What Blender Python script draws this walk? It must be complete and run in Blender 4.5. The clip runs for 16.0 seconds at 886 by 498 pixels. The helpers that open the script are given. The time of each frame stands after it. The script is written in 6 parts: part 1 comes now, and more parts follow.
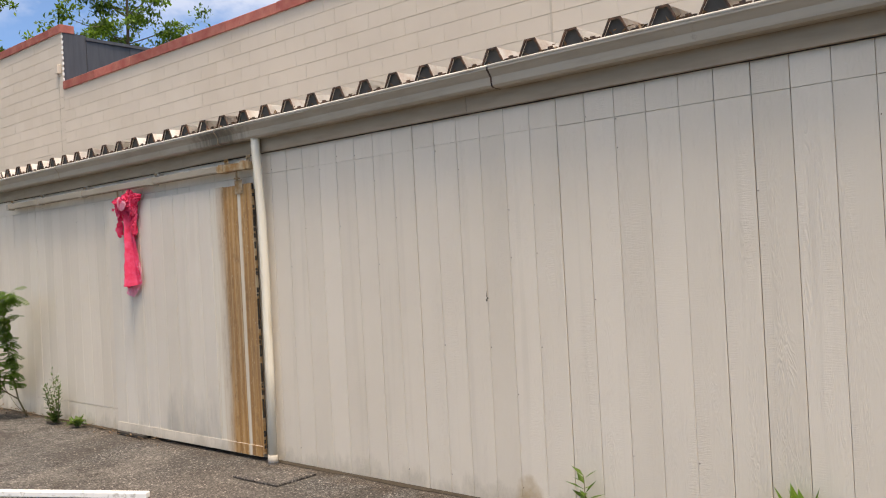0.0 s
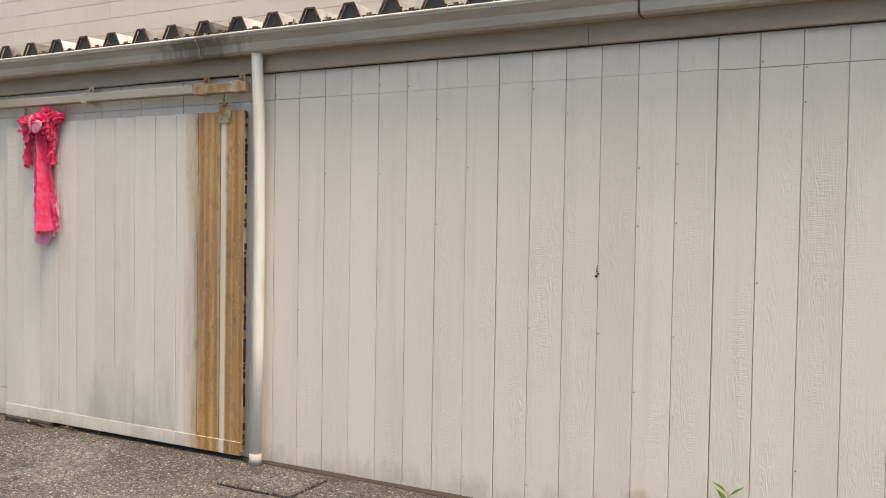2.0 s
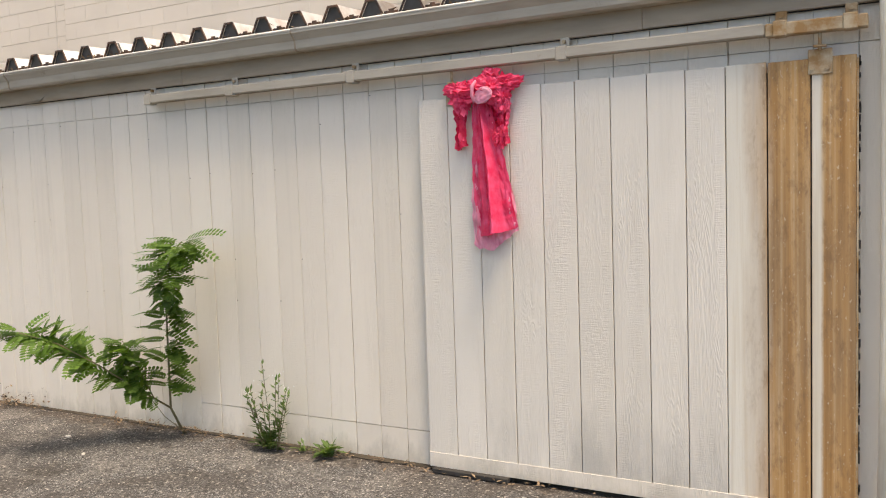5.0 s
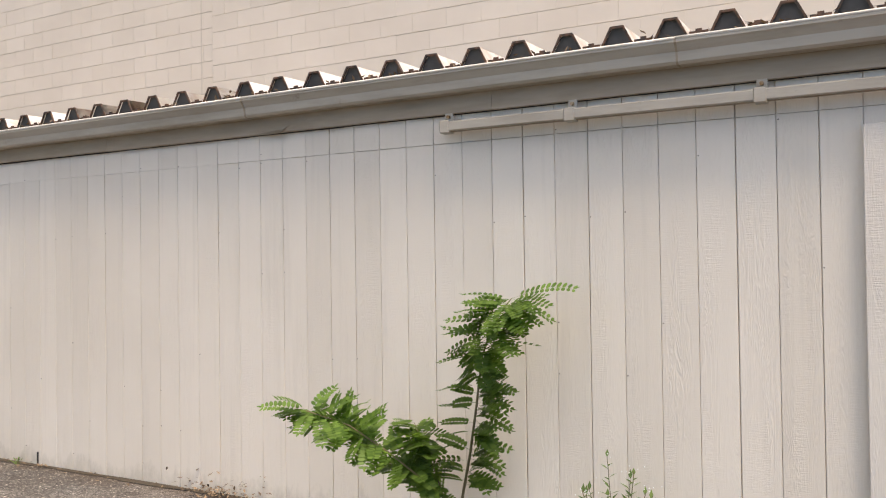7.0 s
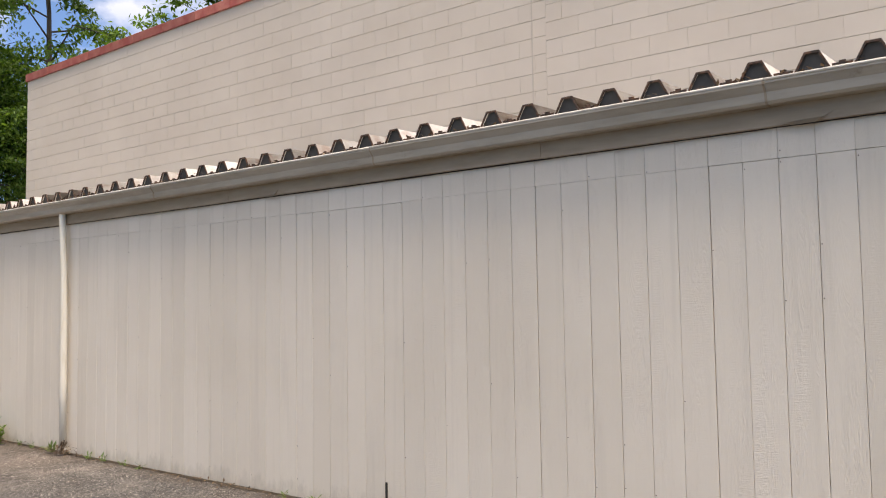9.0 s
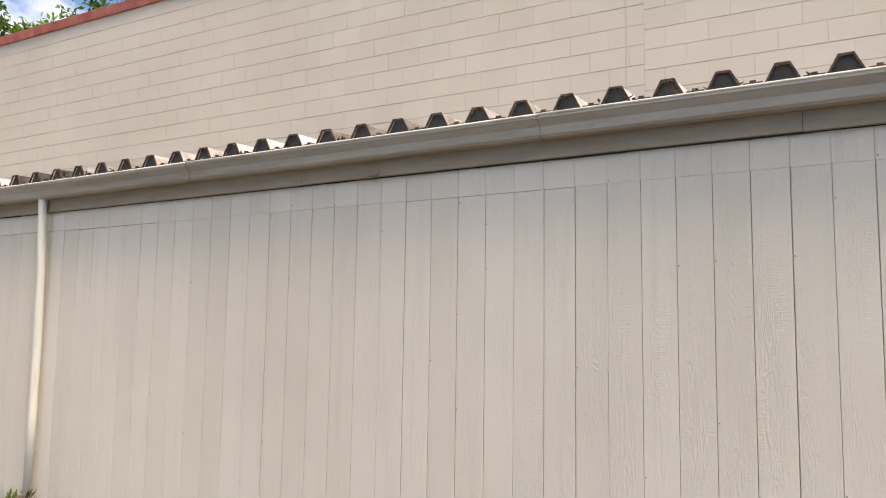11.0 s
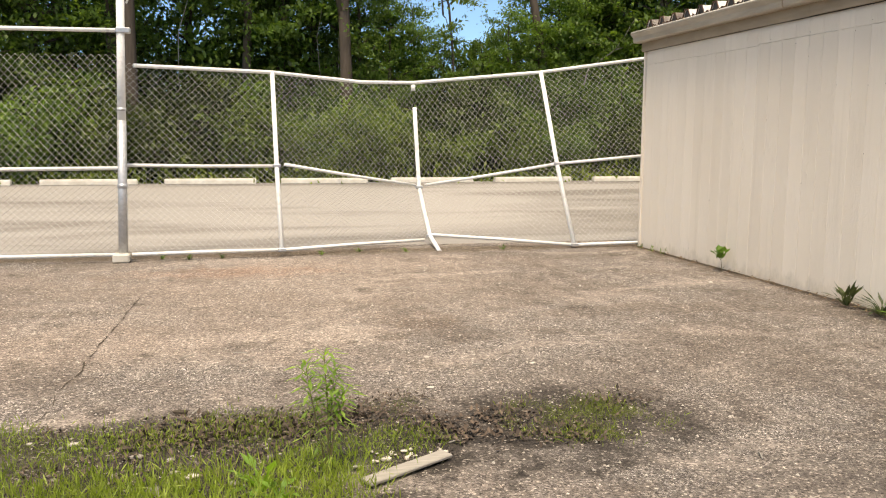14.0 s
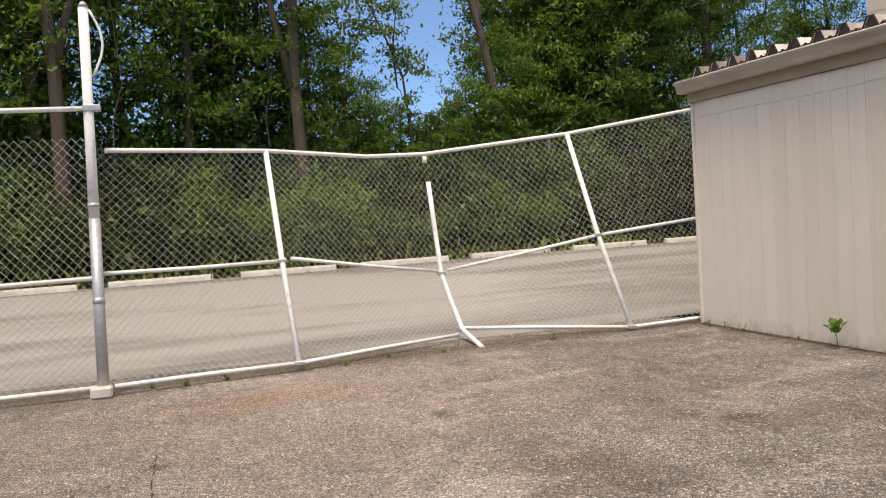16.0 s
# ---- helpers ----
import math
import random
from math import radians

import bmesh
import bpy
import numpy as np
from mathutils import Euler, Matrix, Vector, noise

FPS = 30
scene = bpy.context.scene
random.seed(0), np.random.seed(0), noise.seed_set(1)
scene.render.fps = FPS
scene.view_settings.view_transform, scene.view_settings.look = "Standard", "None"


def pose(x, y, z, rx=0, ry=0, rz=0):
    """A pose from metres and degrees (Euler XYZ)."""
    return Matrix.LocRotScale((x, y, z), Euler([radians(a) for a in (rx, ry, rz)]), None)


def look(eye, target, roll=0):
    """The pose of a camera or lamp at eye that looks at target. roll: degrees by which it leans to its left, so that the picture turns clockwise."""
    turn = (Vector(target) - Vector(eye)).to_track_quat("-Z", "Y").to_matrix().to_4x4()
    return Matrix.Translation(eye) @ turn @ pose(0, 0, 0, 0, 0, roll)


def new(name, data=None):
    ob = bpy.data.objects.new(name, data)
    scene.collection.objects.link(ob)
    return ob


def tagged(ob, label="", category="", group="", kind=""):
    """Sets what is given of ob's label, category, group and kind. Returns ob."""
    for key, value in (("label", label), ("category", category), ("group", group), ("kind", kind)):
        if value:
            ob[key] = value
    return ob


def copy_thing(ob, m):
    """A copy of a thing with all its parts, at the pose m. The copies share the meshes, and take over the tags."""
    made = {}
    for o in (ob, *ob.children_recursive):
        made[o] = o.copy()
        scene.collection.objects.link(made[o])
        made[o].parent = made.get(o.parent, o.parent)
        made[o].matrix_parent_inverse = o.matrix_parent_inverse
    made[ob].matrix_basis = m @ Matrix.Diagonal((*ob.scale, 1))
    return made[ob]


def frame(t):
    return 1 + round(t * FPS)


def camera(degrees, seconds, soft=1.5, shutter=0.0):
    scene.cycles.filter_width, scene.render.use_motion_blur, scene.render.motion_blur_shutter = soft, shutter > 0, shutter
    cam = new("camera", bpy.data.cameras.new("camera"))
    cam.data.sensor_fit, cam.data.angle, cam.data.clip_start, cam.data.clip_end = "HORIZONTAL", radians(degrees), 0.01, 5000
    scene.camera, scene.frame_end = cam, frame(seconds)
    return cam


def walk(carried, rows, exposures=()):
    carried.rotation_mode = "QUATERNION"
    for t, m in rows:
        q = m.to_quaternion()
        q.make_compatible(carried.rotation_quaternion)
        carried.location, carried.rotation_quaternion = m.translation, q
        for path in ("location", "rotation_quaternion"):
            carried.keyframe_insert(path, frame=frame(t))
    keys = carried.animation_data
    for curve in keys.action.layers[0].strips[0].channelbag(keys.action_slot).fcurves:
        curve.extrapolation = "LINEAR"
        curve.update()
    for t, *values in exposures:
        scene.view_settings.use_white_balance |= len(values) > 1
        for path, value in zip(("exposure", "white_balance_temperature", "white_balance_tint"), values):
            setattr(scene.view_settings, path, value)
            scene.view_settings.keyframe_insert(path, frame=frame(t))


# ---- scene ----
cam = camera(55.4, 16.0, soft=1.1)
PATH = [
    (0, (5.705, -4.471, 1.681), (4.402, -2.953, 1.694), -3.0),
    (0.5, (5.158, -4.492, 1.665), (3.891, -2.945, 1.659), -4.4),
    (1, (4.667, -4.369, 1.669), (3.555, -2.707, 1.692), -1.7),
    (1.5, (4.149, -4.439, 1.687), (3.166, -2.698, 1.679), 0.6),
    (2, (3.602, -4.496, 1.633), (2.685, -2.72, 1.574), 0.9),
    (2.5, (3.049, -4.532, 1.659), (2.085, -2.78, 1.614), -0.4),
    (3, (2.425, -4.649, 1.7), (1.502, -2.877, 1.596), -0.5),
    (3.5, (1.796, -4.626, 1.726), (0.887, -2.849, 1.599), -0.6),
    (4, (1.249, -4.566, 1.772), (0.324, -2.797, 1.648), -0.8),
    (4.5, (0.668, -4.536, 1.788), (-0.269, -2.773, 1.679), -0.7),
    (5, (0.023, -4.614, 1.806), (-0.947, -2.871, 1.66), -1.9),
    (7.5, (-3.127, -4.7, 1.662), (-4.101, -2.956, 1.773), -0.3),
    (8, (-3.795, -4.796, 1.641), (-4.95, -3.173, 1.823), -0.1),
    (8.5, (-4.44, -4.948, 1.668), (-5.691, -3.394, 1.805), -1.0),
    (10.8, (-7.252, -4.764, 1.445), (-8.296, -3.067, 1.617), 0.7),
    (11, (-7.497, -4.757, 1.46), (-8.51, -3.048, 1.689), 0.9),
    (11.5, (-8.12, -4.786, 1.729), (-9.193, -3.153, 2.158), 1.1),
    (11.6, (-8.256, -4.784, 1.751), (-9.343, -3.173, 2.223), 1.3),
    (12, (-8.717, -4.831, 1.766), (-9.884, -3.271, 2.218), 0.9),
    (12.5, (-9.42, -4.735, 1.69), (-10.797, -3.294, 1.856), -0.7),
    (13, (-10.045, -4.893, 1.588), (-11.64, -3.686, 1.551), -1.2),
    (13.2, (-10.263, -4.916, 1.584), (-11.97, -3.881, 1.456), -1.4),
    (13.5, (-10.702, -5.054, 1.542), (-12.567, -4.385, 1.268), -0.7),
    (13.6, (-10.846, -5.103, 1.533), (-12.742, -4.544, 1.229), -0.3),
    (13.8, (-11.033, -5.205, 1.444), (-12.960, -4.767, 1.139), 0.4),
    (14, (-11.213, -5.287, 1.453), (-13.141, -4.823, 1.195), 0.3),
    (14.5, (-11.739, -5.362, 1.584), (-13.558, -4.536, 1.479), -0.2),
    (15, (-12.201, -5.569, 1.529), (-14.027, -4.754, 1.478), -1.6),
    (15.5, (-12.706, -5.843, 1.447), (-14.598, -5.198, 1.374), -3.1),
    (16, (-13.264, -6.138, 1.506), (-15.152, -5.485, 1.421), -3.5),
]
EXPOSURES = [(0.0, 0.34, 7900, 14), (0.5, 0.26, 7900, 14), (1.0, 0.34, 7900, 14), (2.0, 0.48, 7750, 12), (3.5, 0.62, 7800, 12), (5.0, 0.66, 7850, 13), (7.5, 0.66, 7600, 16), (8.5, 0.34, 7550, 16), (11.0, 0.52, 7600, 14), (11.5, 0.2, 7800, 14), (12.0, -0.2, 8000, 14), (12.5, 0.3, 8300, 12), (13.0, 0.46, 8100, 12), (13.5, 0.4, 8300, 13), (14.0, 0.54, 8250, 13), (15.0, 0.44, 8300, 14), (15.5, 0.42, 8250, 14), (16.0, 0.14, 7600, 16)]
walk(cam, [(t, look(e, g, r)) for t, e, g, r in PATH], EXPOSURES)

# ---------------------------------------------------------------- light
SUN_WAY = Vector((0.33, -0.17, 0.93)).normalized()
sun = new("sun", bpy.data.lights.new("sun", "SUN"))
sun.data.energy, sun.data.angle, sun.data.color = 3.5, radians(18.0), (1.0, 0.935, 0.845)
sun.matrix_world = look(SUN_WAY * 60, (0, 0, 0))

world = bpy.data.worlds.new("world")
scene.world = world
world.use_nodes = True
wt = world.node_tree
sky = wt.nodes.new("ShaderNodeTexSky")
sky.sky_type, sky.sun_disc = "NISHITA", False
sky.sun_elevation = math.asin(SUN_WAY.z)
sky.sun_rotation = math.atan2(SUN_WAY.x, SUN_WAY.y)
sky.air_density, sky.dust_density, sky.ozone_density = 0.9, 0.0, 2.5
tc = wt.nodes.new("ShaderNodeTexCoord")
mp = wt.nodes.new("ShaderNodeMapping")
mp.inputs["Scale"].default_value = (1.0, 1.0, 1.7)
cn = wt.nodes.new("ShaderNodeTexNoise")
cn.inputs["Scale"].default_value, cn.inputs["Detail"].default_value, cn.inputs["Roughness"].default_value = 8.5, 8, 0.55
cr = wt.nodes.new("ShaderNodeValToRGB")
cr.color_ramp.elements[0].position, cr.color_ramp.elements[1].position = 0.45, 0.60
sz = wt.nodes.new("ShaderNodeSeparateXYZ")
hi = wt.nodes.new("ShaderNodeMapRange")
hi.inputs["From Min"].default_value, hi.inputs["From Max"].default_value = 0.24, 0.40
cm = wt.nodes.new("ShaderNodeMath")
cm.operation = "MULTIPLY"
mx = wt.nodes.new("ShaderNodeMixRGB")
mx.inputs["Color2"].default_value = (8.0, 8.25, 8.6, 1)
bg = wt.nodes["Background"]
bg.inputs["Strength"].default_value = 0.15
L = wt.links.new
L(tc.outputs["Generated"], mp.inputs["Vector"])
L(mp.outputs["Vector"], cn.inputs["Vector"])
over = wt.nodes.new("ShaderNodeMapRange")
over.inputs["From Min"].default_value, over.inputs["From Max"].default_value = 0.45, 0.8
over.inputs["To Max"].default_value = 0.10
thick = wt.nodes.new("ShaderNodeMath")
L(sz.outputs["Z"], over.inputs["Value"])
L(cn.outputs["Fac"], thick.inputs[0])
L(over.outputs["Result"], thick.inputs[1])
L(thick.outputs["Value"], cr.inputs["Fac"])
L(tc.outputs["Generated"], sz.inputs["Vector"])
L(sz.outputs["Z"], hi.inputs["Value"])
L(cr.outputs["Color"], cm.inputs[0])
L(hi.outputs["Result"], cm.inputs[1])
L(cm.outputs["Value"], mx.inputs["Fac"])
deep = wt.nodes.new("ShaderNodeMixRGB")
deep.blend_type = "MULTIPLY"
deep.inputs["Fac"].default_value = 1.0
low = wt.nodes.new("ShaderNodeValToRGB")
low.color_ramp.elements[0].position, low.color_ramp.elements[0].color = 0.05, (0.46, 0.70, 1.0, 1)
low.color_ramp.elements[1].position, low.color_ramp.elements[1].color = 0.45, (0.84, 0.94, 1.06, 1)
L(sz.outputs["Z"], low.inputs["Fac"])
L(low.outputs["Color"], deep.inputs["Color2"])
L(sky.outputs["Color"], deep.inputs["Color1"])
L(deep.outputs["Color"], mx.inputs["Color1"])
L(mx.outputs["Color"], bg.inputs["Color"])


# ---------------------------------------------------------------- materials
class Mat:
    """A small builder of node materials."""

    def __init__(self, name, rough=0.7, metal=0.0, spec=0.4):
        self.m = bpy.data.materials.new(name)
        self.m.use_nodes = True
        self.t = self.m.node_tree
        self.b = self.t.nodes["Principled BSDF"]
        self.b.inputs["Roughness"].default_value = rough
        self.b.inputs["Metallic"].default_value = metal
        self.b.inputs["Specular IOR Level"].default_value = spec
        self.geo = self.t.nodes.new("ShaderNodeNewGeometry")
        self.oi = self.t.nodes.new("ShaderNodeObjectInfo")
        self.pos = self.geo.outputs["Position"]

    def link(self, a, b):
        self.t.links.new(a, b)

    def scaled(self, sx, sy, sz, shift=None):
        n = self.t.nodes.new("ShaderNodeMapping")
        n.inputs["Scale"].default_value = (sx, sy, sz)
        self.link(self.pos, n.inputs["Vector"])
        if shift is not None:
            c = self.t.nodes.new("ShaderNodeCombineXYZ")
            q = self.math("MULTIPLY", shift, 37.0)
            self.link(q, c.inputs[0])
            self.link(q, c.inputs[2])
            self.link(c.outputs[0], n.inputs["Location"])
        return n.outputs[0]

    def noise(self, scale, vec=None, detail=4, rough=0.55, distort=0.0):
        n = self.t.nodes.new("ShaderNodeTexNoise")
        n.inputs["Scale"].default_value, n.inputs["Detail"].default_value = scale, detail
        n.inputs["Roughness"].default_value, n.inputs["Distortion"].default_value = rough, distort
        self.link(vec or self.pos, n.inputs["Vector"])
        return n.outputs["Fac"]

    def cells(self, scale, vec=None, out="Color", feature="F1"):
        n = self.t.nodes.new("ShaderNodeTexVoronoi")
        n.feature = feature
        n.inputs["Scale"].default_value = scale
        self.link(vec or self.pos, n.inputs["Vector"])
        return n.outputs[out]

    def math(self, op, a, b=0.0):
        n = self.t.nodes.new("ShaderNodeMath")
        n.operation = op
        for s, v in zip(n.inputs, (a, b)):
            if isinstance(v, (int, float)):
                s.default_value = v
            else:
                self.link(v, s)
        return n.outputs[0]

    def ramp(self, fac, *stops):
        n = self.t.nodes.new("ShaderNodeValToRGB")
        e = n.color_ramp.elements
        while len(e) < len(stops):
            e.new(0.5)
        for el, (p, c) in zip(e, stops):
            el.position = p
            el.color = (c, c, c, 1) if isinstance(c, (int, float)) else (*c, 1)
        self.link(fac, n.inputs["Fac"])
        return n.outputs["Color"]

    def mix(self, fac, a, b, mode="MIX"):
        n = self.t.nodes.new("ShaderNodeMixRGB")
        n.blend_type = mode
        for s, v in zip(n.inputs, (fac, a, b)):
            if isinstance(v, (int, float)):
                s.default_value = v
            elif isinstance(v, tuple):
                s.default_value = (*v, 1)
            else:
                self.link(v, s)
        return n.outputs["Color"]

    def axis(self, k):
        n = self.t.nodes.new("ShaderNodeSeparateXYZ")
        self.link(self.pos, n.inputs[0])
        return n.outputs[k]

    def color(self, c):
        if isinstance(c, tuple):
            self.b.inputs["Base Color"].default_value = (*c, 1)
        else:
            self.link(c, self.b.inputs["Base Color"])
        return self

    def rough(self, r):
        self.link(r, self.b.inputs["Roughness"])
        return self

    def bump(self, h, strength=0.3, dist=0.01):
        n = self.t.nodes.new("ShaderNodeBump")
        n.inputs["Strength"].default_value, n.inputs["Distance"].default_value = strength, dist
        self.link(h, n.inputs["Height"])
        self.link(n.outputs[0], self.b.inputs["Normal"])
        return self


def blob(m, cx, cy, rx, ry, ragged, soft=0.35):
    """1 inside an uneven oval patch, 0 outside."""
    dx = m.math("DIVIDE", m.math("SUBTRACT", m.axis(0), cx), rx)
    dy = m.math("DIVIDE", m.math("SUBTRACT", m.axis(1), cy), ry)
    d = m.math("SQRT", m.math("ADD", m.math("MULTIPLY", dx, dx), m.math("MULTIPLY", dy, dy)))
    d = m.math("ADD", d, m.math("MULTIPLY", m.math("SUBTRACT", ragged, 0.5), 2.6))
    return m.ramp(m.math("MULTIPLY", d, 0.5), (0.5 - soft / 2, 1.0), (0.55, 0.0))


def painted_siding(name, light, dark, rust=0.0, mildew=0.0):
    """Painted embossed plywood siding, each board with its own grain and tone."""
    m = Mat(name, 0.62, spec=0.3)
    rnd = m.oi.outputs["Random"]
    grain = m.noise(1.0, m.scaled(55, 55, 3.2, rnd), 6, 0.6, 1.6)
    knots = m.noise(1.0, m.scaled(16, 16, 1.4, rnd), 3, 0.5, 2.5)
    rings = m.math("SINE", m.math("MULTIPLY", knots, 46.0))
    blot = m.noise(0.55, None, 4, 0.6)
    tone = m.mix(m.ramp(blot, (0.33, 0.0), (0.68, 1.0)), dark, light)
    per = m.ramp(rnd, (0.0, (0.93, 0.925, 0.915)), (1.0, (1.0, 1.0, 1.0)))
    tone = m.mix(1.0, tone, per, "MULTIPLY")
    drip = m.noise(1.0, m.scaled(9, 9, 0.35), 5, 0.65)
    tone = m.mix(m.ramp(drip, (0.55, 0.0), (0.85, 0.3)), tone, (0.40, 0.36, 0.30))
    speck = m.noise(38, None, 2)
    tone = m.mix(m.ramp(speck, (0.70, 0.0), (0.76, 0.35)), tone, (0.75, 0.72, 0.66))
    if rust:
        run = m.noise(1.0, m.scaled(17, 17, 0.55, rnd), 5, 0.6)
        tone = m.mix(m.ramp(run, (0.32, rust), (0.72, rust * 0.25)), tone, (0.33, 0.15, 0.045))
        grey = m.noise(1.0, m.scaled(8, 8, 1.3), 3)
        tone = m.mix(m.ramp(grey, (0.5, 0.0), (0.75, 0.55)), tone, (0.20, 0.155, 0.11))
    foot = m.math("ADD", m.math("POWER", m.math("MULTIPLY", m.math("SUBTRACT", m.axis(0), 2.50), 6.0), 2.0), m.math("POWER", m.math("MULTIPLY", m.axis(2), 3.2), 2.0))
    spill = m.ramp(m.math("ADD", foot, m.math("MULTIPLY", m.noise(9, None, 5), 0.9)), (0.55, 0.75), (1.0, 0.0))
    tone = m.mix(spill, tone, (0.42, 0.29, 0.13))
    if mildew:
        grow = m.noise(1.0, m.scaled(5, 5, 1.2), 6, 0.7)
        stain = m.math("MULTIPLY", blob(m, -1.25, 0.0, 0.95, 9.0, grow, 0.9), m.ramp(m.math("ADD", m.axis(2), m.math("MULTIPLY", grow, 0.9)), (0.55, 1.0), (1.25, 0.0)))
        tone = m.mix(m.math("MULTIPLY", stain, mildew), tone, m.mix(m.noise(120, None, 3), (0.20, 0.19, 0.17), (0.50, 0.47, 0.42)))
    splash = m.noise(1.0, m.scaled(7, 7, 3.0), 6, 0.7)
    low = m.ramp(m.math("ADD", m.axis(2), m.math("MULTIPLY", m.math("SUBTRACT", splash, 0.5), 0.55)), (0.0, 0.42), (0.14, 0.0))
    tone = m.mix(low, tone, m.mix(m.noise(60, None, 3), (0.22, 0.20, 0.15), (0.46, 0.41, 0.33)))
    m.color(tone)
    saw = m.noise(1.0, m.scaled(14, 14, 150, rnd), 3, 0.5)
    where = m.ramp(m.noise(1.0, m.scaled(9, 9, 1.1, rnd), 2), (0.48, 0.0), (0.62, 1.0))
    tall = m.mix(0.6, m.ramp(grain, (0.35, 0.0), (0.65, 1.0)), rings)
    tall = m.mix(m.math("MULTIPLY", where, 0.55), tall, m.ramp(saw, (0.4, 0.0), (0.6, 1.0)))
    patch = m.ramp(m.noise(1.0, m.scaled(6, 6, 0.7, rnd), 3, 0.55), (0.44, 0.25), (0.62, 1.0))
    m.bump(m.math("MULTIPLY", tall, patch), 0.34, 0.005)
    return m.m


SIDING = painted_siding("siding_paint", (0.755, 0.685, 0.59), (0.70, 0.63, 0.535))
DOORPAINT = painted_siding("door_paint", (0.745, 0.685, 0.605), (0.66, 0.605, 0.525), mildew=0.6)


def rust_run():
    """Door paint under rust that ran down from the hanger and the rail."""
    m = Mat("rust_run_boards", 0.66, spec=0.3)
    x = m.axis(0)
    wob = m.math("MULTIPLY", m.math("SUBTRACT", m.noise(1.0, m.scaled(10, 1, 1.2), 4), 0.5), 0.16)
    xw = m.math("ADD", x, wob)
    fade = m.ramp(m.math("ADD", m.math("MULTIPLY", xw, 1.0), 1.0), (0.26, 0.0), (0.42, 1.0))
    streak = m.noise(1.0, m.scaled(24, 1, 0.35), 6, 0.6)
    broad = m.noise(1.0, m.scaled(13, 1, 0.7), 4, 0.6)
    paint = m.mix(broad, (0.62, 0.57, 0.48), (0.72, 0.67, 0.58))
    rust = m.mix(m.ramp(streak, (0.36, 0.0), (0.64, 1.0)), (0.32, 0.165, 0.058), (0.52, 0.305, 0.125))
    grey = m.math("MULTIPLY", m.ramp(m.math("MULTIPLY", m.math("ABSOLUTE", m.math("SUBTRACT", m.axis(2), 1.15)), 0.8), (0.25, 1.0), (0.7, 0.0)), m.ramp(broad, (0.35, 0.2), (0.6, 0.9)))
    rust = m.mix(m.math("MULTIPLY", grey, 0.55), rust, (0.19, 0.14, 0.095))
    wash = m.ramp(m.math("MULTIPLY", m.math("ABSOLUTE", m.math("ADD", m.math("ADD", x, 0.385), m.math("MULTIPLY", wob, 0.12))), 10.0), (0.16, 1.0), (0.32, 0.0))
    keep = m.math("SUBTRACT", 1.0, m.math("MULTIPLY", wash, m.ramp(streak, (0.2, 0.75), (0.7, 1.0))))
    light = m.ramp(m.noise(1.0, m.scaled(24, 1, 0.4), 4), (0.52, 0.0), (0.72, 0.6))
    c = m.mix(m.math("MULTIPLY", fade, keep), paint, rust)
    c = m.mix(light, c, (0.50, 0.40, 0.27))
    blotch = m.noise(26, m.scaled(1, 1, 0.35), 6, 0.7)
    c = m.mix(m.math("MULTIPLY", m.math("MULTIPLY", fade, keep), m.ramp(blotch, (0.50, 0.0), (0.66, 0.7))), c, (0.21, 0.12, 0.06))
    c = m.mix(m.ramp(m.noise(70, m.scaled(1, 1, 0.5), 3), (0.62, 0.0), (0.70, 0.5)), c, (0.62, 0.53, 0.40))
    grain = m.noise(1.0, m.scaled(55, 55, 3.2), 6, 0.6, 1.6)
    m.color(c)
    m.bump(grain, 0.4, 0.005)
    return m.m


RUSTBOARD = rust_run()

_m = Mat("trim_paint", 0.5)
_d = _m.noise(1.0, _m.scaled(2.2, 2.2, 14), 5, 0.6)
# Brown stain streaks; the whole tone is also deepened for shade under the gutter.
_c = _m.mix(_m.ramp(_d, (0.4, 0.0), (0.75, 0.5)), (0.35, 0.28, 0.20), (0.18, 0.135, 0.09))
TRIM = _m.color(_c).bump(_m.noise(60), 0.1, 0.003).m

_m = Mat("gutter_paint", 0.38)
_d = _m.noise(1.0, _m.scaled(1.4, 3, 9), 5, 0.62)
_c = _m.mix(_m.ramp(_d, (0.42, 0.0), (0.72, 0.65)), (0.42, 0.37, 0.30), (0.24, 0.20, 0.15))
_e = _m.noise(7, None, 6, 0.7)
_c = _m.mix(_m.ramp(_e, (0.62, 0.0), (0.74, 0.6)), _c, (0.22, 0.18, 0.13))
_x = _m.math("MULTIPLY", _m.math("ABSOLUTE", _m.math("ADD", _m.axis(0), 0.50)), 1.5)
_w = _m.ramp(_m.math("ADD", _x, _m.math("MULTIPLY", _m.math("SUBTRACT", _m.noise(1.0, _m.scaled(14, 14, 2.0), 5, 0.65), 0.5), 1.5)), (0.10, 0.75), (0.65, 0.0))
_c = _m.mix(_m.math("MULTIPLY", _w, _m.ramp(_m.math("SUBTRACT", _m.axis(2), 2.0), (0.62, 0.0), (0.68, 1.0))), _c, (0.075, 0.068, 0.05))
GUTTER = _m.color(_c).bump(_m.noise(5, None, 2), 0.15, 0.02).m

# Paler than the gutter paint: the lip's bright highlight is put into its colour.
_m = Mat("highlight_lip_paint", 0.35)
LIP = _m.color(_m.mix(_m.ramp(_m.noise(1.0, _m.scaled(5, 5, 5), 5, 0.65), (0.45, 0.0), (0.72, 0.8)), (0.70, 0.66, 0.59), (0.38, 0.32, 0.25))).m

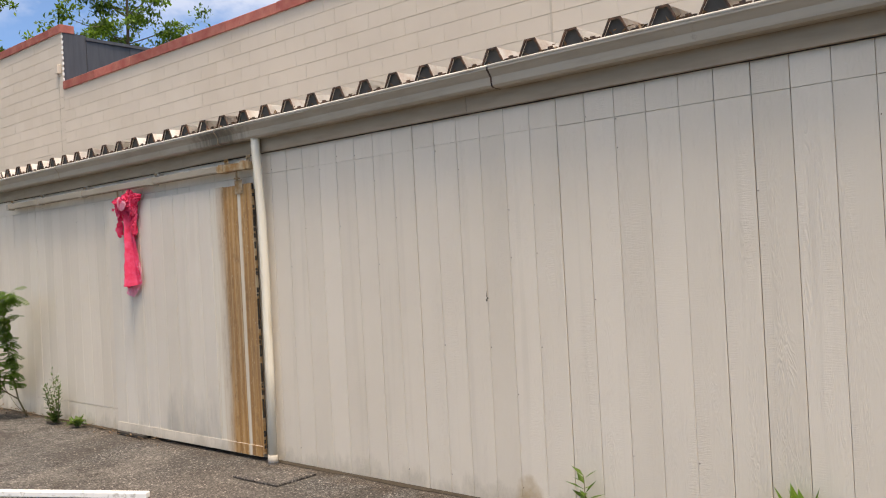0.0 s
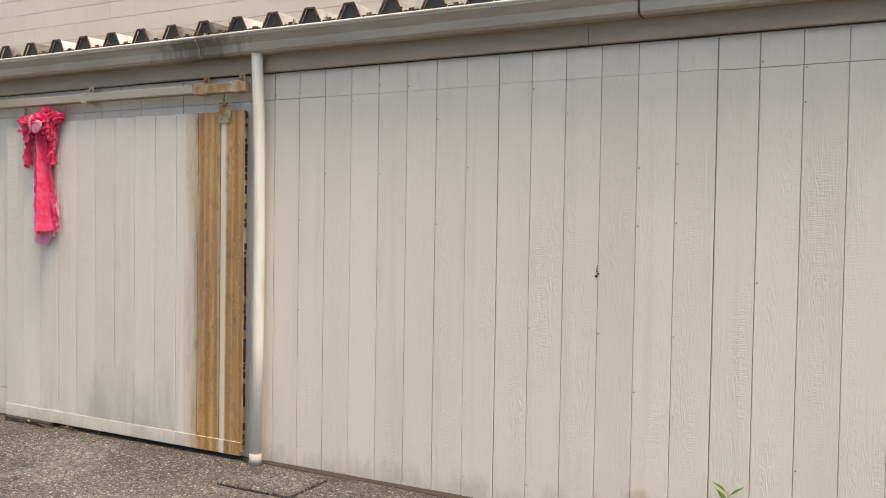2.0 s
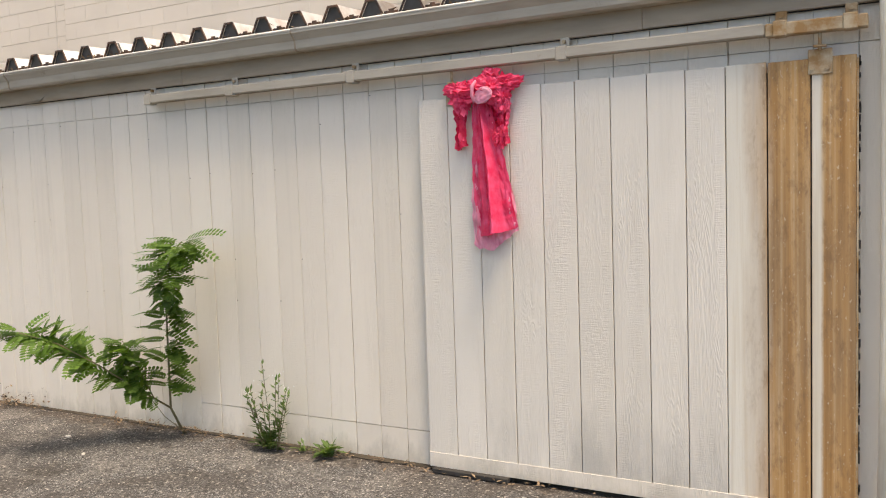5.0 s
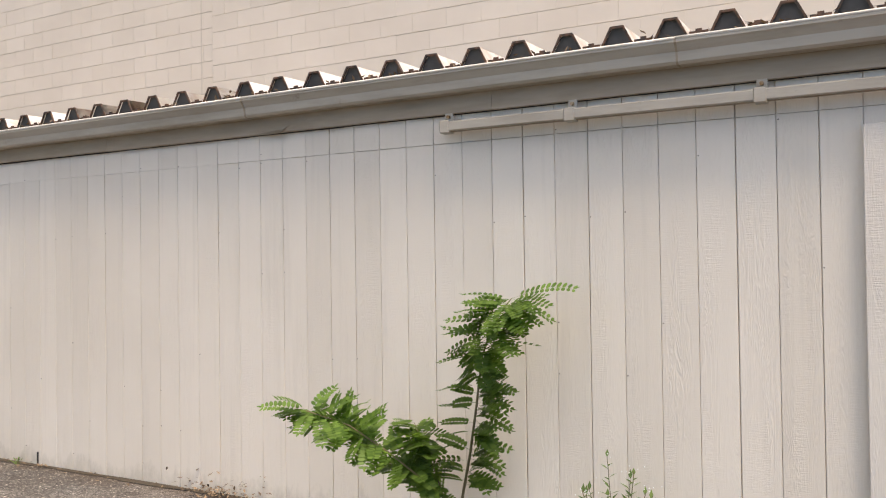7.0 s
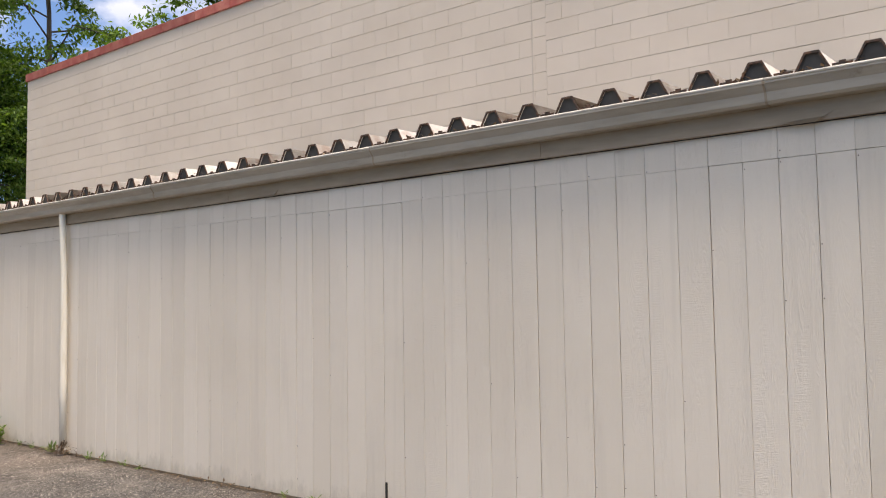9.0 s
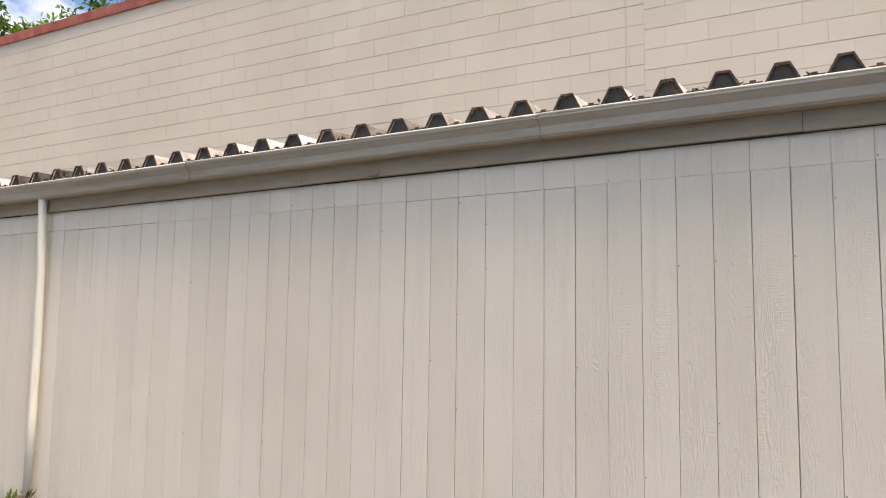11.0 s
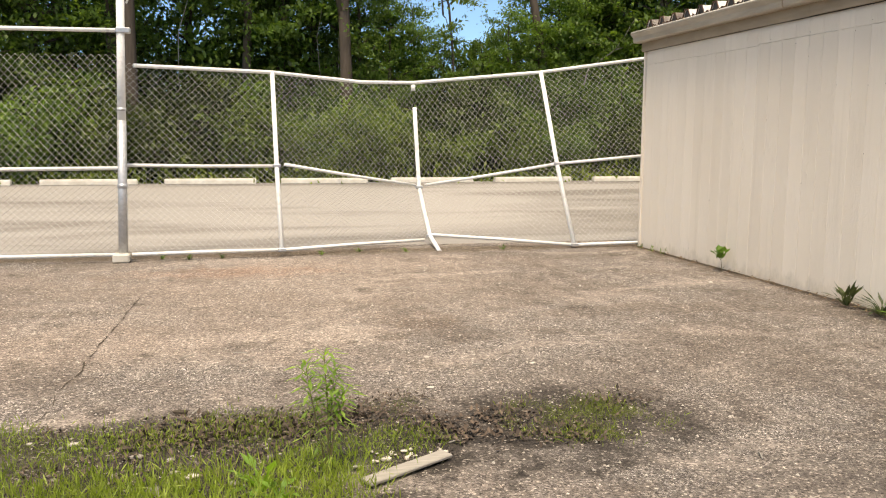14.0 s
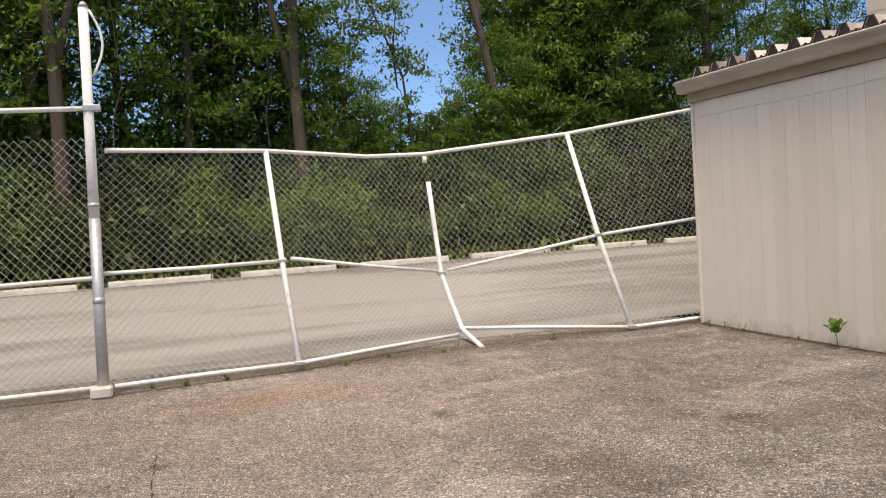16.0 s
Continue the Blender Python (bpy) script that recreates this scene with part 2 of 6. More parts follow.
_m = Mat("painted_block", 0.75, spec=0.25)
_r = _m.oi.outputs["Random"]
_c = _m.mix(_m.ramp(_m.noise(0.8, None, 5), (0.3, 0.0), (0.7, 1.0)), (0.585, 0.52, 0.447), (0.645, 0.58, 0.505))
_c = _m.mix(1.0, _c, _m.ramp(_r, (0.0, (0.95, 0.945, 0.935)), (1.0, 1.0)), "MULTIPLY")
_c = _m.mix(_m.ramp(_m.noise(14, None, 6, 0.7), (0.6, 0.0), (0.8, 0.25)), _c, (0.55, 0.48, 0.40))
BLOCK = _m.color(_c).bump(_m.noise(45, None, 6, 0.7), 0.35, 0.006).m

_m = Mat("mortar_paint", 0.85)
BLOCKJOINT = _m.color(_m.mix(_m.noise(3), (0.45, 0.40, 0.34), (0.56, 0.50, 0.43))).bump(_m.noise(30), 0.3, 0.006).m

_m = Mat("red_coping", 0.5)
_c = _m.mix(_m.ramp(_m.noise(4, None, 6, 0.65), (0.38, 0.0), (0.66, 1.0)), (0.33, 0.075, 0.06), (0.46, 0.17, 0.13))
_c = _m.mix(1.0, _c, _m.ramp(_m.oi.outputs["Random"], (0.0, (0.75, 0.75, 0.75)), (1.0, (1.25, 1.3, 1.3))), "MULTIPLY")
_c = _m.mix(_m.ramp(_m.noise(16, None, 4), (0.58, 0.0), (0.75, 0.6)), _c, (0.22, 0.06, 0.045))
COPING = _m.color(_c).bump(_m.noise(9), 0.2, 0.01).m

_m = Mat("roof_metal", 0.42, 0.15)
_c = _m.mix(_m.ramp(_m.noise(6, None, 5, 0.65), (0.45, 0.0), (0.7, 0.8)), (0.74, 0.71, 0.67), (0.50, 0.36, 0.29))
ROOF = _m.color(_c).m

_m = Mat("rust_and_valley_shade", 0.75, 0.2)
RIM = _m.color(_m.mix(_m.ramp(_m.noise(22, None, 4), (0.4, 0.0), (0.65, 1.0)), (0.045, 0.035, 0.03), (0.16, 0.085, 0.055))).m

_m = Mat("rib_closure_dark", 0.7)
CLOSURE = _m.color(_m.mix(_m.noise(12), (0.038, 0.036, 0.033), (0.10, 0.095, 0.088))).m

_m = Mat("dark_flashing", 0.5, 0.2)
DARKMETAL = _m.color(_m.mix(_m.noise(3, _m.scaled(4, 4, 0.5)), (0.045, 0.047, 0.055), (0.10, 0.105, 0.12))).m

_m = Mat("downspout_paint", 0.4)
_d = _m.noise(1.0, _m.scaled(18, 18, 1.6), 5, 0.65)
PIPE = _m.color(_m.mix(_m.ramp(_d, (0.5, 0.0), (0.75, 0.7)), (0.78, 0.73, 0.62), (0.50, 0.41, 0.27))).m

_m = Mat("rusty_paint", 0.6)
_d = _m.noise(11, None, 6, 0.65)
RUSTY = _m.color(_m.mix(_m.ramp(_d, (0.38, 0.0), (0.6, 1.0)), (0.44, 0.35, 0.235), (0.30, 0.165, 0.06))).bump(_d, 0.2, 0.004).m

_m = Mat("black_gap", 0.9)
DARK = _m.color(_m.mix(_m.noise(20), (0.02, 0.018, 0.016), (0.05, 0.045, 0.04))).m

_m = Mat("white_pole_paint", 0.4)
_d = _m.noise(14, None, 5, 0.7)
POLE = _m.color(_m.mix(_m.ramp(_d, (0.5, 0.0), (0.72, 0.7)), (0.76, 0.76, 0.73), (0.45, 0.43, 0.40))).m

_m = Mat("galvanized_steel", 0.42, 0.55)
GALV = _m.color(_m.mix(_m.cells(40), (0.40, 0.41, 0.42), (0.52, 0.53, 0.54))).m

_m = Mat("chain_wire", 0.5, 0.15)
WIRE = _m.color(_m.mix(_m.noise(9), (0.38, 0.38, 0.365), (0.52, 0.52, 0.50))).m

_m = Mat("cast_concrete", 0.85)
_c = _m.mix(_m.ramp(_m.noise(3.5, None, 6, 0.65), (0.35, 0.0), (0.7, 1.0)), (0.62, 0.60, 0.54), (0.42, 0.39, 0.33))
CONCRETE = _m.color(_c).bump(_m.noise(60, None, 5), 0.3, 0.006).m

_m = Mat("weathered_wood", 0.85)
_g = _m.noise(1.0, _m.scaled(60, 9, 60), 5, 0.6)
OLDWOOD = _m.color(_m.mix(_g, (0.15, 0.14, 0.12), (0.40, 0.375, 0.335))).bump(_g, 0.4, 0.004).m

_m = Mat("white_board_paint", 0.55)
WHITEBOARD = _m.color(_m.mix(_m.ramp(_m.noise(18, None, 5), (0.55, 0.0), (0.7, 0.8)), (0.78, 0.78, 0.77), (0.35, 0.33, 0.30))).m


def aggregate(m, lo, hi, bright, scale=95.0):
    """Exposed pebbles in a binder."""
    cell = m.cells(scale)
    edge = m.cells(scale, None, "Distance", "DISTANCE_TO_EDGE")
    sep = m.t.nodes.new("ShaderNodeSeparateColor")
    m.link(cell, sep.inputs[0])
    stone = m.mix(sep.outputs[0], lo, hi)
    stone = m.mix(m.ramp(sep.outputs[1], (0.76, 0.0), (0.84, 1.0)), stone, bright)
    binder = m.ramp(edge, (0.03, 1.0), (0.14, 0.0))
    return m.mix(binder, stone, tuple(c * 0.42 for c in lo)), edge, sep


_m = Mat("worn_asphalt_aggregate", 0.9, spec=0.25)
_c, _edge, _sep = aggregate(_m, (0.10, 0.087, 0.074), (0.42, 0.37, 0.32), (0.74, 0.68, 0.61), 150.0)
_big = _m.noise(0.42, None, 5, 0.6, 0.6)
_c = _m.mix(_m.ramp(_big, (0.46, 0.0), (0.56, 0.8)), _c, (0.155, 0.128, 0.105))
_mid = _m.noise(1.15, _m.scaled(1, 0.6, 1), 6, 0.62, 0.8)
_c = _m.mix(_m.ramp(_mid, (0.52, 0.0), (0.59, 0.75)), _c, (0.12, 0.097, 0.079))
_c = _m.mix(_m.ramp(_mid, (0.34, 0.8), (0.46, 0.0)), _c, (0.44, 0.37, 0.305))
_red = _m.noise(0.33, _m.scaled(1.0, 0.55, 1), 4, 0.55)
_c = _m.mix(_m.ramp(_red, (0.50, 0.0), (0.62, 0.65)), _c, (0.38, 0.305, 0.245))
_spot = _m.noise(2.3, None, 5, 0.62)
_c = _m.mix(_m.ramp(_spot, (0.58, 0.0), (0.66, 0.75)), _c, (0.095, 0.076, 0.058))
_drag = _m.noise(1.0, _m.scaled(0.9, 5.5, 1), 5, 0.6, 0.4)
_c = _m.mix(_m.ramp(_drag, (0.53, 0.0), (0.66, 0.35)), _c, (0.44, 0.38, 0.32))
_c = _m.mix(_m.ramp(_drag, (0.30, 0.35), (0.42, 0.0)), _c, (0.14, 0.115, 0.095))
_fine = _m.noise(260, None, 2)
_c = _m.mix(0.25, _c, _m.ramp(_fine, (0.3, (0.06, 0.05, 0.04)), (0.75, (0.48, 0.40, 0.32))))
_rag = _m.noise(3.2, None, 6, 0.68)
# pale worn part by the fence, damp silt about the moss, dark stain in the middle
_c = _m.mix(_m.math("MULTIPLY", blob(_m, -19.5, -5.0, 2.6, 3.2, _rag, 0.8), 0.35), _c, (0.48, 0.385, 0.305))
_c = _m.mix(_m.math("MULTIPLY", blob(_m, -17.7, -3.9, 0.5, 0.5, _rag, 0.8), 0.6), _c, (0.12, 0.085, 0.06))
_c = _m.mix(_m.math("MULTIPLY", blob(_m, -20.6, -5.3, 0.5, 1.3, _rag, 0.8), 0.4), _c, (0.26, 0.13, 0.075))
for _q in ((-15.2, -5.4, 0.55, 1.6), (-15.18, -3.70, 0.66, 0.86), (-14.3, -6.0, 1.4, 1.4), (-15.0, -4.35, 0.4, 0.4), (-14.33, -4.8, 0.25, 0.3)):
    _c = _m.mix(_m.math("MULTIPLY", blob(_m, *_q, _rag, 0.42), 0.9), _c, _m.mix(_fine, (0.016, 0.014, 0.012), (0.085, 0.07, 0.056)))
_torn = _m.noise(13, None, 5, 0.7)
for _q in ((-18.9, -6.2, 0.12, 0.14), (-19.25, -4.15, 0.2, 0.12), (-17.2, -5.3, 0.16, 0.2), (-18.0, -2.4, 0.12, 0.2)):
    _c = _m.mix(_m.math("MULTIPLY", blob(_m, *_q, _torn, 0.8), 0.65), _c, (0.07, 0.055, 0.042))
# Pavement turns darker and slightly bluer from about x -16 to -12.
_dark_x = _m.ramp(_m.math("ADD", _m.math("MULTIPLY", _m.axis(0), 0.05), _m.math("ADD", 0.76, _m.math("MULTIPLY", _rag, 0.2))), (0.05, 0.0), (0.25, 1.0))
_c = _m.mix(_dark_x, _c, _m.mix(1.0, _c, (0.58, 0.62, 0.66), "MULTIPLY"))
_kerb = _m.math("ABSOLUTE", _m.math("ADD", _m.axis(0), 22.02))
_c = _m.mix(_m.ramp(_m.math("ADD", _kerb, _m.math("MULTIPLY", _m.math("SUBTRACT", _rag, 0.5), 0.7)), (0.10, 0.85), (0.34, 0.0)), _c, _m.mix(_fine, (0.06, 0.045, 0.03), (0.20, 0.15, 0.10)))
_foot = _m.ramp(_m.math("ADD", _m.axis(1), _m.math("ADD", 0.62, _m.math("MULTIPLY", _m.math("SUBTRACT", _rag, 0.5), 1.1))), (0.36, 0.0), (0.60, 0.55))
_c = _m.mix(_foot, _c, _m.mix(_fine, (0.05, 0.036, 0.026), (0.17, 0.125, 0.09)))
_pit = _m.cells(90)
_ps = _m.t.nodes.new("ShaderNodeSeparateColor")
_m.link(_pit, _ps.inputs[0])
_c = _m.mix(_m.ramp(_ps.outputs[2], (0.94, 0.0), (0.96, 0.45)), _c, (0.60, 0.53, 0.44))
_c = _m.mix(_m.ramp(_ps.outputs[0], (0.88, 0.0), (0.92, 0.6)), _c, (0.05, 0.041, 0.033))
_peb = _m.cells(105)
_pp = _m.t.nodes.new("ShaderNodeSeparateColor")
_m.link(_peb, _pp.inputs[0])
_c = _m.mix(1.0, _c, _m.ramp(_pp.outputs[0], (0.0, (0.40, 0.40, 0.40)), (0.25, (0.80, 0.81, 0.81)), (0.8, (1.06, 1.06, 1.05)), (0.92, (1.45, 1.45, 1.43)), (1.0, (2.1, 2.1, 2.05))), "MULTIPLY")
_lump = _m.cells(42)
_ls = _m.t.nodes.new("ShaderNodeSeparateColor")
_m.link(_lump, _ls.inputs[0])
_c = _m.mix(1.0, _c, (0.99, 1.0, 1.06), "MULTIPLY")
_c = _m.mix(1.0, _c, _m.ramp(_ls.outputs[1], (0.0, (0.72, 0.72, 0.73)), (0.3, (0.97, 0.97, 0.97)), (0.85, (1.03, 1.03, 1.03)), (1.0, (1.4, 1.4, 1.4))), "MULTIPLY")
YARD = _m.color(_c).bump(_m.mix(0.4, _edge, _spot), 1.0, 0.016).m

_m = Mat("sunlit_lot_asphalt", 0.88, spec=0.25)
_f = _m.noise(160, None, 3)
_c = _m.mix(_f, (0.215, 0.204, 0.19), (0.37, 0.352, 0.328))
# Stretched noise paints soft tree-shadow stripes into the asphalt colour.
_tree_shadow = _m.noise(1.0, _m.scaled(0.55, 0.12, 1), 5, 0.6, 0.5)
_c = _m.mix(_m.ramp(_tree_shadow, (0.46, 0.0), (0.60, 0.75)), _c, (0.14, 0.126, 0.112))
LOT = _m.color(_c).bump(_f, 0.3, 0.006).m

_m = Mat("woodland_floor", 0.95, spec=0.15)
_f = _m.noise(9, None, 6, 0.7)
_c = _m.mix(_m.ramp(_f, (0.4, 0.0), (0.62, 1.0)), (0.065, 0.05, 0.03), (0.07, 0.095, 0.028))
FLOOR = _m.color(_c).bump(_f, 0.6, 0.05).m

_m = Mat("dark_silt", 0.95, spec=0.2)
_f = _m.noise(30, None, 5, 0.7)
SILT = _m.color(_m.mix(_f, (0.03, 0.026, 0.02), (0.10, 0.08, 0.06))).bump(_f, 0.6, 0.02).m

_m = Mat("bark", 0.92, spec=0.2)
_f = _m.noise(1.0, _m.scaled(14, 14, 2.2), 5, 0.65)
BARK = _m.color(_m.mix(_f, (0.04, 0.031, 0.024), (0.145, 0.115, 0.09))).bump(_f, 0.7, 0.03).m

_m = Mat("green_stem", 0.7)
STEM = _m.color(_m.mix(_m.noise(20), (0.14, 0.10, 0.055), (0.19, 0.17, 0.075))).m


def foliage(name, dark, light, glow=0.3, clump_shade=0.5):
    """Leaves: a glossy upper face and light that passes through."""
    m = Mat(name, 0.5, spec=0.35)
    isl = m.geo.outputs["Random Per Island"]
    c = m.mix(isl, dark, light)
    # Noise clumps darken the leaf colour, standing in for shaded gaps in the foliage.
    c = m.mix(m.ramp(m.noise(0.6, None, 3), (0.40, 0.0), (0.62, clump_shade)), c, tuple(v * 0.4 for v in dark))
    c = m.mix(1.0, c, m.ramp(m.oi.outputs["Random"], (0.0, (0.82, 0.86, 0.8)), (1.0, (1.12, 1.08, 1.0))), "MULTIPLY")
    m.color(c)
    tr = m.t.nodes.new("ShaderNodeBsdfTranslucent")
    m.link(m.mix(1.0, c, (1.6, 1.7, 0.7), "MULTIPLY"), tr.inputs["Color"])
    ms = m.t.nodes.new("ShaderNodeMixShader")
    ms.inputs[0].default_value = glow
    out = m.t.nodes["Material Output"]
    m.link(m.b.outputs[0], ms.inputs[1])
    m.link(tr.outputs[0], ms.inputs[2])
    m.link(ms.outputs[0], out.inputs["Surface"])
    return m.m


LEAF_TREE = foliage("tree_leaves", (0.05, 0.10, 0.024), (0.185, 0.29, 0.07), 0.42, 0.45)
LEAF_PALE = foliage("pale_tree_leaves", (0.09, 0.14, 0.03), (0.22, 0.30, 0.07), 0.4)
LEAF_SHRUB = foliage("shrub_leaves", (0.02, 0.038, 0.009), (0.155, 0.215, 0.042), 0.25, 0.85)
LEAF_LOCUST = foliage("locust_leaves", (0.105, 0.19, 0.04), (0.24, 0.37, 0.085), 0.5)
LEAF_WEED = foliage("weed_leaves", (0.085, 0.14, 0.045), (0.18, 0.26, 0.085), 0.35)
LEAF_BRIGHT = foliage("bright_weed_leaves", (0.12, 0.24, 0.04), (0.22, 0.36, 0.07), 0.35)
LEAF_DARK = foliage("dark_weed_leaves", (0.045, 0.06, 0.025), (0.10, 0.125, 0.05), 0.2)
GRASS = foliage("grass_blades", (0.15, 0.21, 0.035), (0.33, 0.41, 0.085), 0.35)
MOSS = foliage("moss_tufts", (0.10, 0.13, 0.028), (0.20, 0.24, 0.055), 0.2)

_m = Mat("white_petals", 0.6)
PETAL = _m.color((0.75, 0.74, 0.70)).m
_m = Mat("dead_leaves", 0.85)
LITTER = _m.color(_m.mix(_m.geo.outputs["Random Per Island"], (0.07, 0.045, 0.03), (0.26, 0.18, 0.11))).m
_m = Mat("rotting_leaves", 0.9)
ROT = _m.color(_m.mix(_m.geo.outputs["Random Per Island"], (0.025, 0.019, 0.015), (0.13, 0.095, 0.07))).m
_m = Mat("pale_stone", 0.85)
STONE = _m.color(_m.mix(_m.geo.outputs["Random Per Island"], (0.20, 0.18, 0.15), (0.52, 0.48, 0.42))).bump(_m.noise(60), 0.3, 0.004).m
_m = Mat("grey_rubble", 0.9)
RUBBLE = _m.color(_m.mix(_m.oi.outputs["Random"], (0.13, 0.12, 0.11), (0.40, 0.37, 0.33))).bump(_m.noise(70), 0.4, 0.004).m


def plastic(name, a, b):
    m = Mat(name, 0.48, spec=0.4)
    c = m.mix(m.ramp(m.noise(16, None, 5, 0.6), (0.35, 0.0), (0.7, 1.0)), a, b)
    m.color(c)
    m.bump(m.noise(30, m.scaled(1, 1, 0.5), 4, 0.6, 1.2), 0.30, 0.008)
    tr = m.t.nodes.new("ShaderNodeBsdfTranslucent")
    m.link(c, tr.inputs["Color"])
    ms = m.t.nodes.new("ShaderNodeMixShader")
    ms.inputs[0].default_value = 0.3
    m.link(m.b.outputs[0], ms.inputs[1])
    m.link(tr.outputs[0], ms.inputs[2])
    m.link(ms.outputs[0], m.t.nodes["Material Output"].inputs["Surface"])
    return m.m


PINK = plastic("pink_plastic_sheet", (0.83, 0.032, 0.115), (0.93, 0.13, 0.27))
PINKPALE = plastic("pale_pink_plastic", (0.86, 0.27, 0.40), (0.90, 0.45, 0.55))


# ---------------------------------------------------------------- mesh helpers
def part(name, bm, material, parent=None, label=""):
    """Links a bmesh as one mesh object under a thing or a part."""
    me = bpy.data.meshes.new(name)
    bm.normal_update()
    bm.to_mesh(me)
    bm.free()
    me.materials.append(material)
    ob = new(name, me)
    if parent:
        ob.parent = parent
    return tagged(ob, label)


def thing(name, label, category, group="", kind="", at=(0, 0, 0)):
    ob = new(name)
    ob.empty_display_size = 0.1
    ob.location = at
    return tagged(ob, label, category, group, kind)


def sheet(name, verts, faces, material, parent=None, smooth=False):
    me = bpy.data.meshes.new(name)
    me.from_pydata([tuple(v) for v in verts], [], [tuple(f) for f in faces])
    me.materials.append(material)
    if smooth:
        me.polygons.foreach_set("use_smooth", [True] * len(me.polygons))
    me.update()
    ob = new(name, me)
    if parent:
        ob.parent = parent
    return ob


def box(bm, x0, x1, y0, y1, z0, z1, bevel=0.0):
    r = bmesh.ops.create_cube(bm, size=1.0, matrix=Matrix.LocRotScale(((x0 + x1) / 2, (y0 + y1) / 2, (z0 + z1) / 2), None, (abs(x1 - x0), abs(y1 - y0), abs(z1 - z0))))
    if bevel:
        vs = set(r["verts"])
        es = [e for e in bm.edges if e.verts[0] in vs and e.verts[1] in vs]
        bmesh.ops.bevel(bm, geom=es, offset=bevel, segments=1, affect="EDGES", profile=0.5)
    return bm


def boxed(*a, bevel=0.0):
    return box(bmesh.new(), *a, bevel=bevel)


def tube(bm, pts, radii, seg=8, caps=True):
    """A round bar along a line of points."""
    pts = [Vector(p) for p in pts]
    if isinstance(radii, (int, float)):
        radii = [radii] * len(pts)
    rings, side = [], None
    for i, p in enumerate(pts):
        d = (pts[min(i + 1, len(pts) - 1)] - pts[max(i - 1, 0)]).normalized()
        if side is None:
            side = d.orthogonal().normalized()
        side = (side - d * side.dot(d)).normalized()
        up = d.cross(side)
        rings.append([bm.verts.new(p + radii[i] * (math.cos(2 * math.pi * k / seg) * side + math.sin(2 * math.pi * k / seg) * up)) for k in range(seg)])
    for a, b in zip(rings, rings[1:]):
        for k in range(seg):
            f = bm.faces.new((a[k], a[(k + 1) % seg], b[(k + 1) % seg], b[k]))
            f.smooth = True
    if caps:
        bm.faces.new(rings[0][::-1])
        bm.faces.new(rings[-1])
    return bm


def tubed(pts, radii, seg=8):
    return tube(bmesh.new(), pts, radii, seg)


def extrude_profile(bm, prof, x0, x1, closed=False):
    """A (y, z) outline drawn along x."""
    a = [bm.verts.new((x0, y, z)) for y, z in prof]
    b = [bm.verts.new((x1, y, z)) for y, z in prof]
    n = len(prof)
    for i in range(n if closed else n - 1):
        j = (i + 1) % n
        bm.faces.new((a[i], a[j], b[j], b[i]))
    if closed:
        bm.faces.new(a[::-1])
        bm.faces.new(b)
    return bm


def leaf_face(bm, p, way, up, length, width):
    """One pointed leaf of four corners, folded a little along its rib."""
    way, up = way.normalized(), up.normalized()
    s = way.cross(up).normalized()
    n = s.cross(way)
    mid = p + way * length * 0.45
    vs = [bm.verts.new(q) for q in (p, mid + s * width / 2 + n * width * 0.12, p + way * length, mid - s * width / 2 + n * width * 0.12)]
    bm.faces.new(vs)


# ---------------------------------------------------------------- ground
def ground_z(x, y):
    """Level in the yard, rising gently across the lot behind the fence."""
    z = 0.0
    if x < -23.5:
        u = min(1.0, (-23.5 - x) / 8.5)
        z = 0.35 * u * u * (3 - 2 * u)
    if x < -34:
        z += 0.03 * (-34 - x)
    return min(z, 2.0)


def ground_sheet(name, xs, ys, lift, material):
    v = [(x, y, ground_z(x, y) + lift + 0.006 * noise.noise((x * 0.5, y * 0.5, 3.0)) * (1 if lift > -0.02 else 0)) for x in xs for y in ys]
    n = len(ys)
    f = [(i * n + j, (i + 1) * n + j, (i + 1) * n + j + 1, i * n + j + 1) for i in range(len(xs) - 1) for j in range(n - 1)]
    return sheet(name, v, f, material, smooth=True)


def steps(*runs):
    out = []
    for a, b, d in runs:
        n = max(1, round((b - a) / d))
        out += [a + (b - a) * i / n for i in range(n)]
    return out + [runs[-1][1]]


ground = ground_sheet("ground", steps((-900, -100, 200), (-100, -22, 1.5), (-22, 60, 10), (60, 900, 200)), steps((-900, -60, 200), (-60, 60, 6), (60, 900, 200)), -0.05, FLOOR)
tagged(ground, "brown woodland floor with leaf litter and low green", "ground", kind="structure")
pavement = ground_sheet("pavement", steps((-22.6, 30, 0.75)), steps((-30, 0.12, 0.75)), 0.0, YARD)
tagged(pavement, "worn tan-grey asphalt with exposed pebbles and stains", "pavement", kind="structure")
road = ground_sheet("road", steps((-32.9, -22.6, 0.6)), steps((-30, 40, 2.0)), -0.004, LOT)
tagged(road, "pale sunlit asphalt parking lot behind the fence", "road", kind="structure")

# ---------------------------------------------------------------- shed
WALL_L, WALL_R = -21.74, 9.0
PITCH = 0.2032
wall = part("wall_shed_front", boxed(WALL_L, WALL_R, 0.021, 0.14, -0.05, 2.86), SIDING)
tagged(wall, "beige painted grooved plywood siding on a long low shed", "wall", kind="structure")
wall_end = part("wall_shed_end", boxed(WALL_L, WALL_L + 0.12, 0.143, 2.99, -0.05, 2.86), SIDING)
wall_far = part("wall_shed_far_end", boxed(WALL_R - 0.12, WALL_R, 0.143, 2.99, -0.05, 2.86), SIDING)
tagged(wall_far, "beige painted far end wall of the low shed", "wall", kind="structure")
tagged(wall_end, "beige painted end wall of the low shed", "wall", kind="structure")


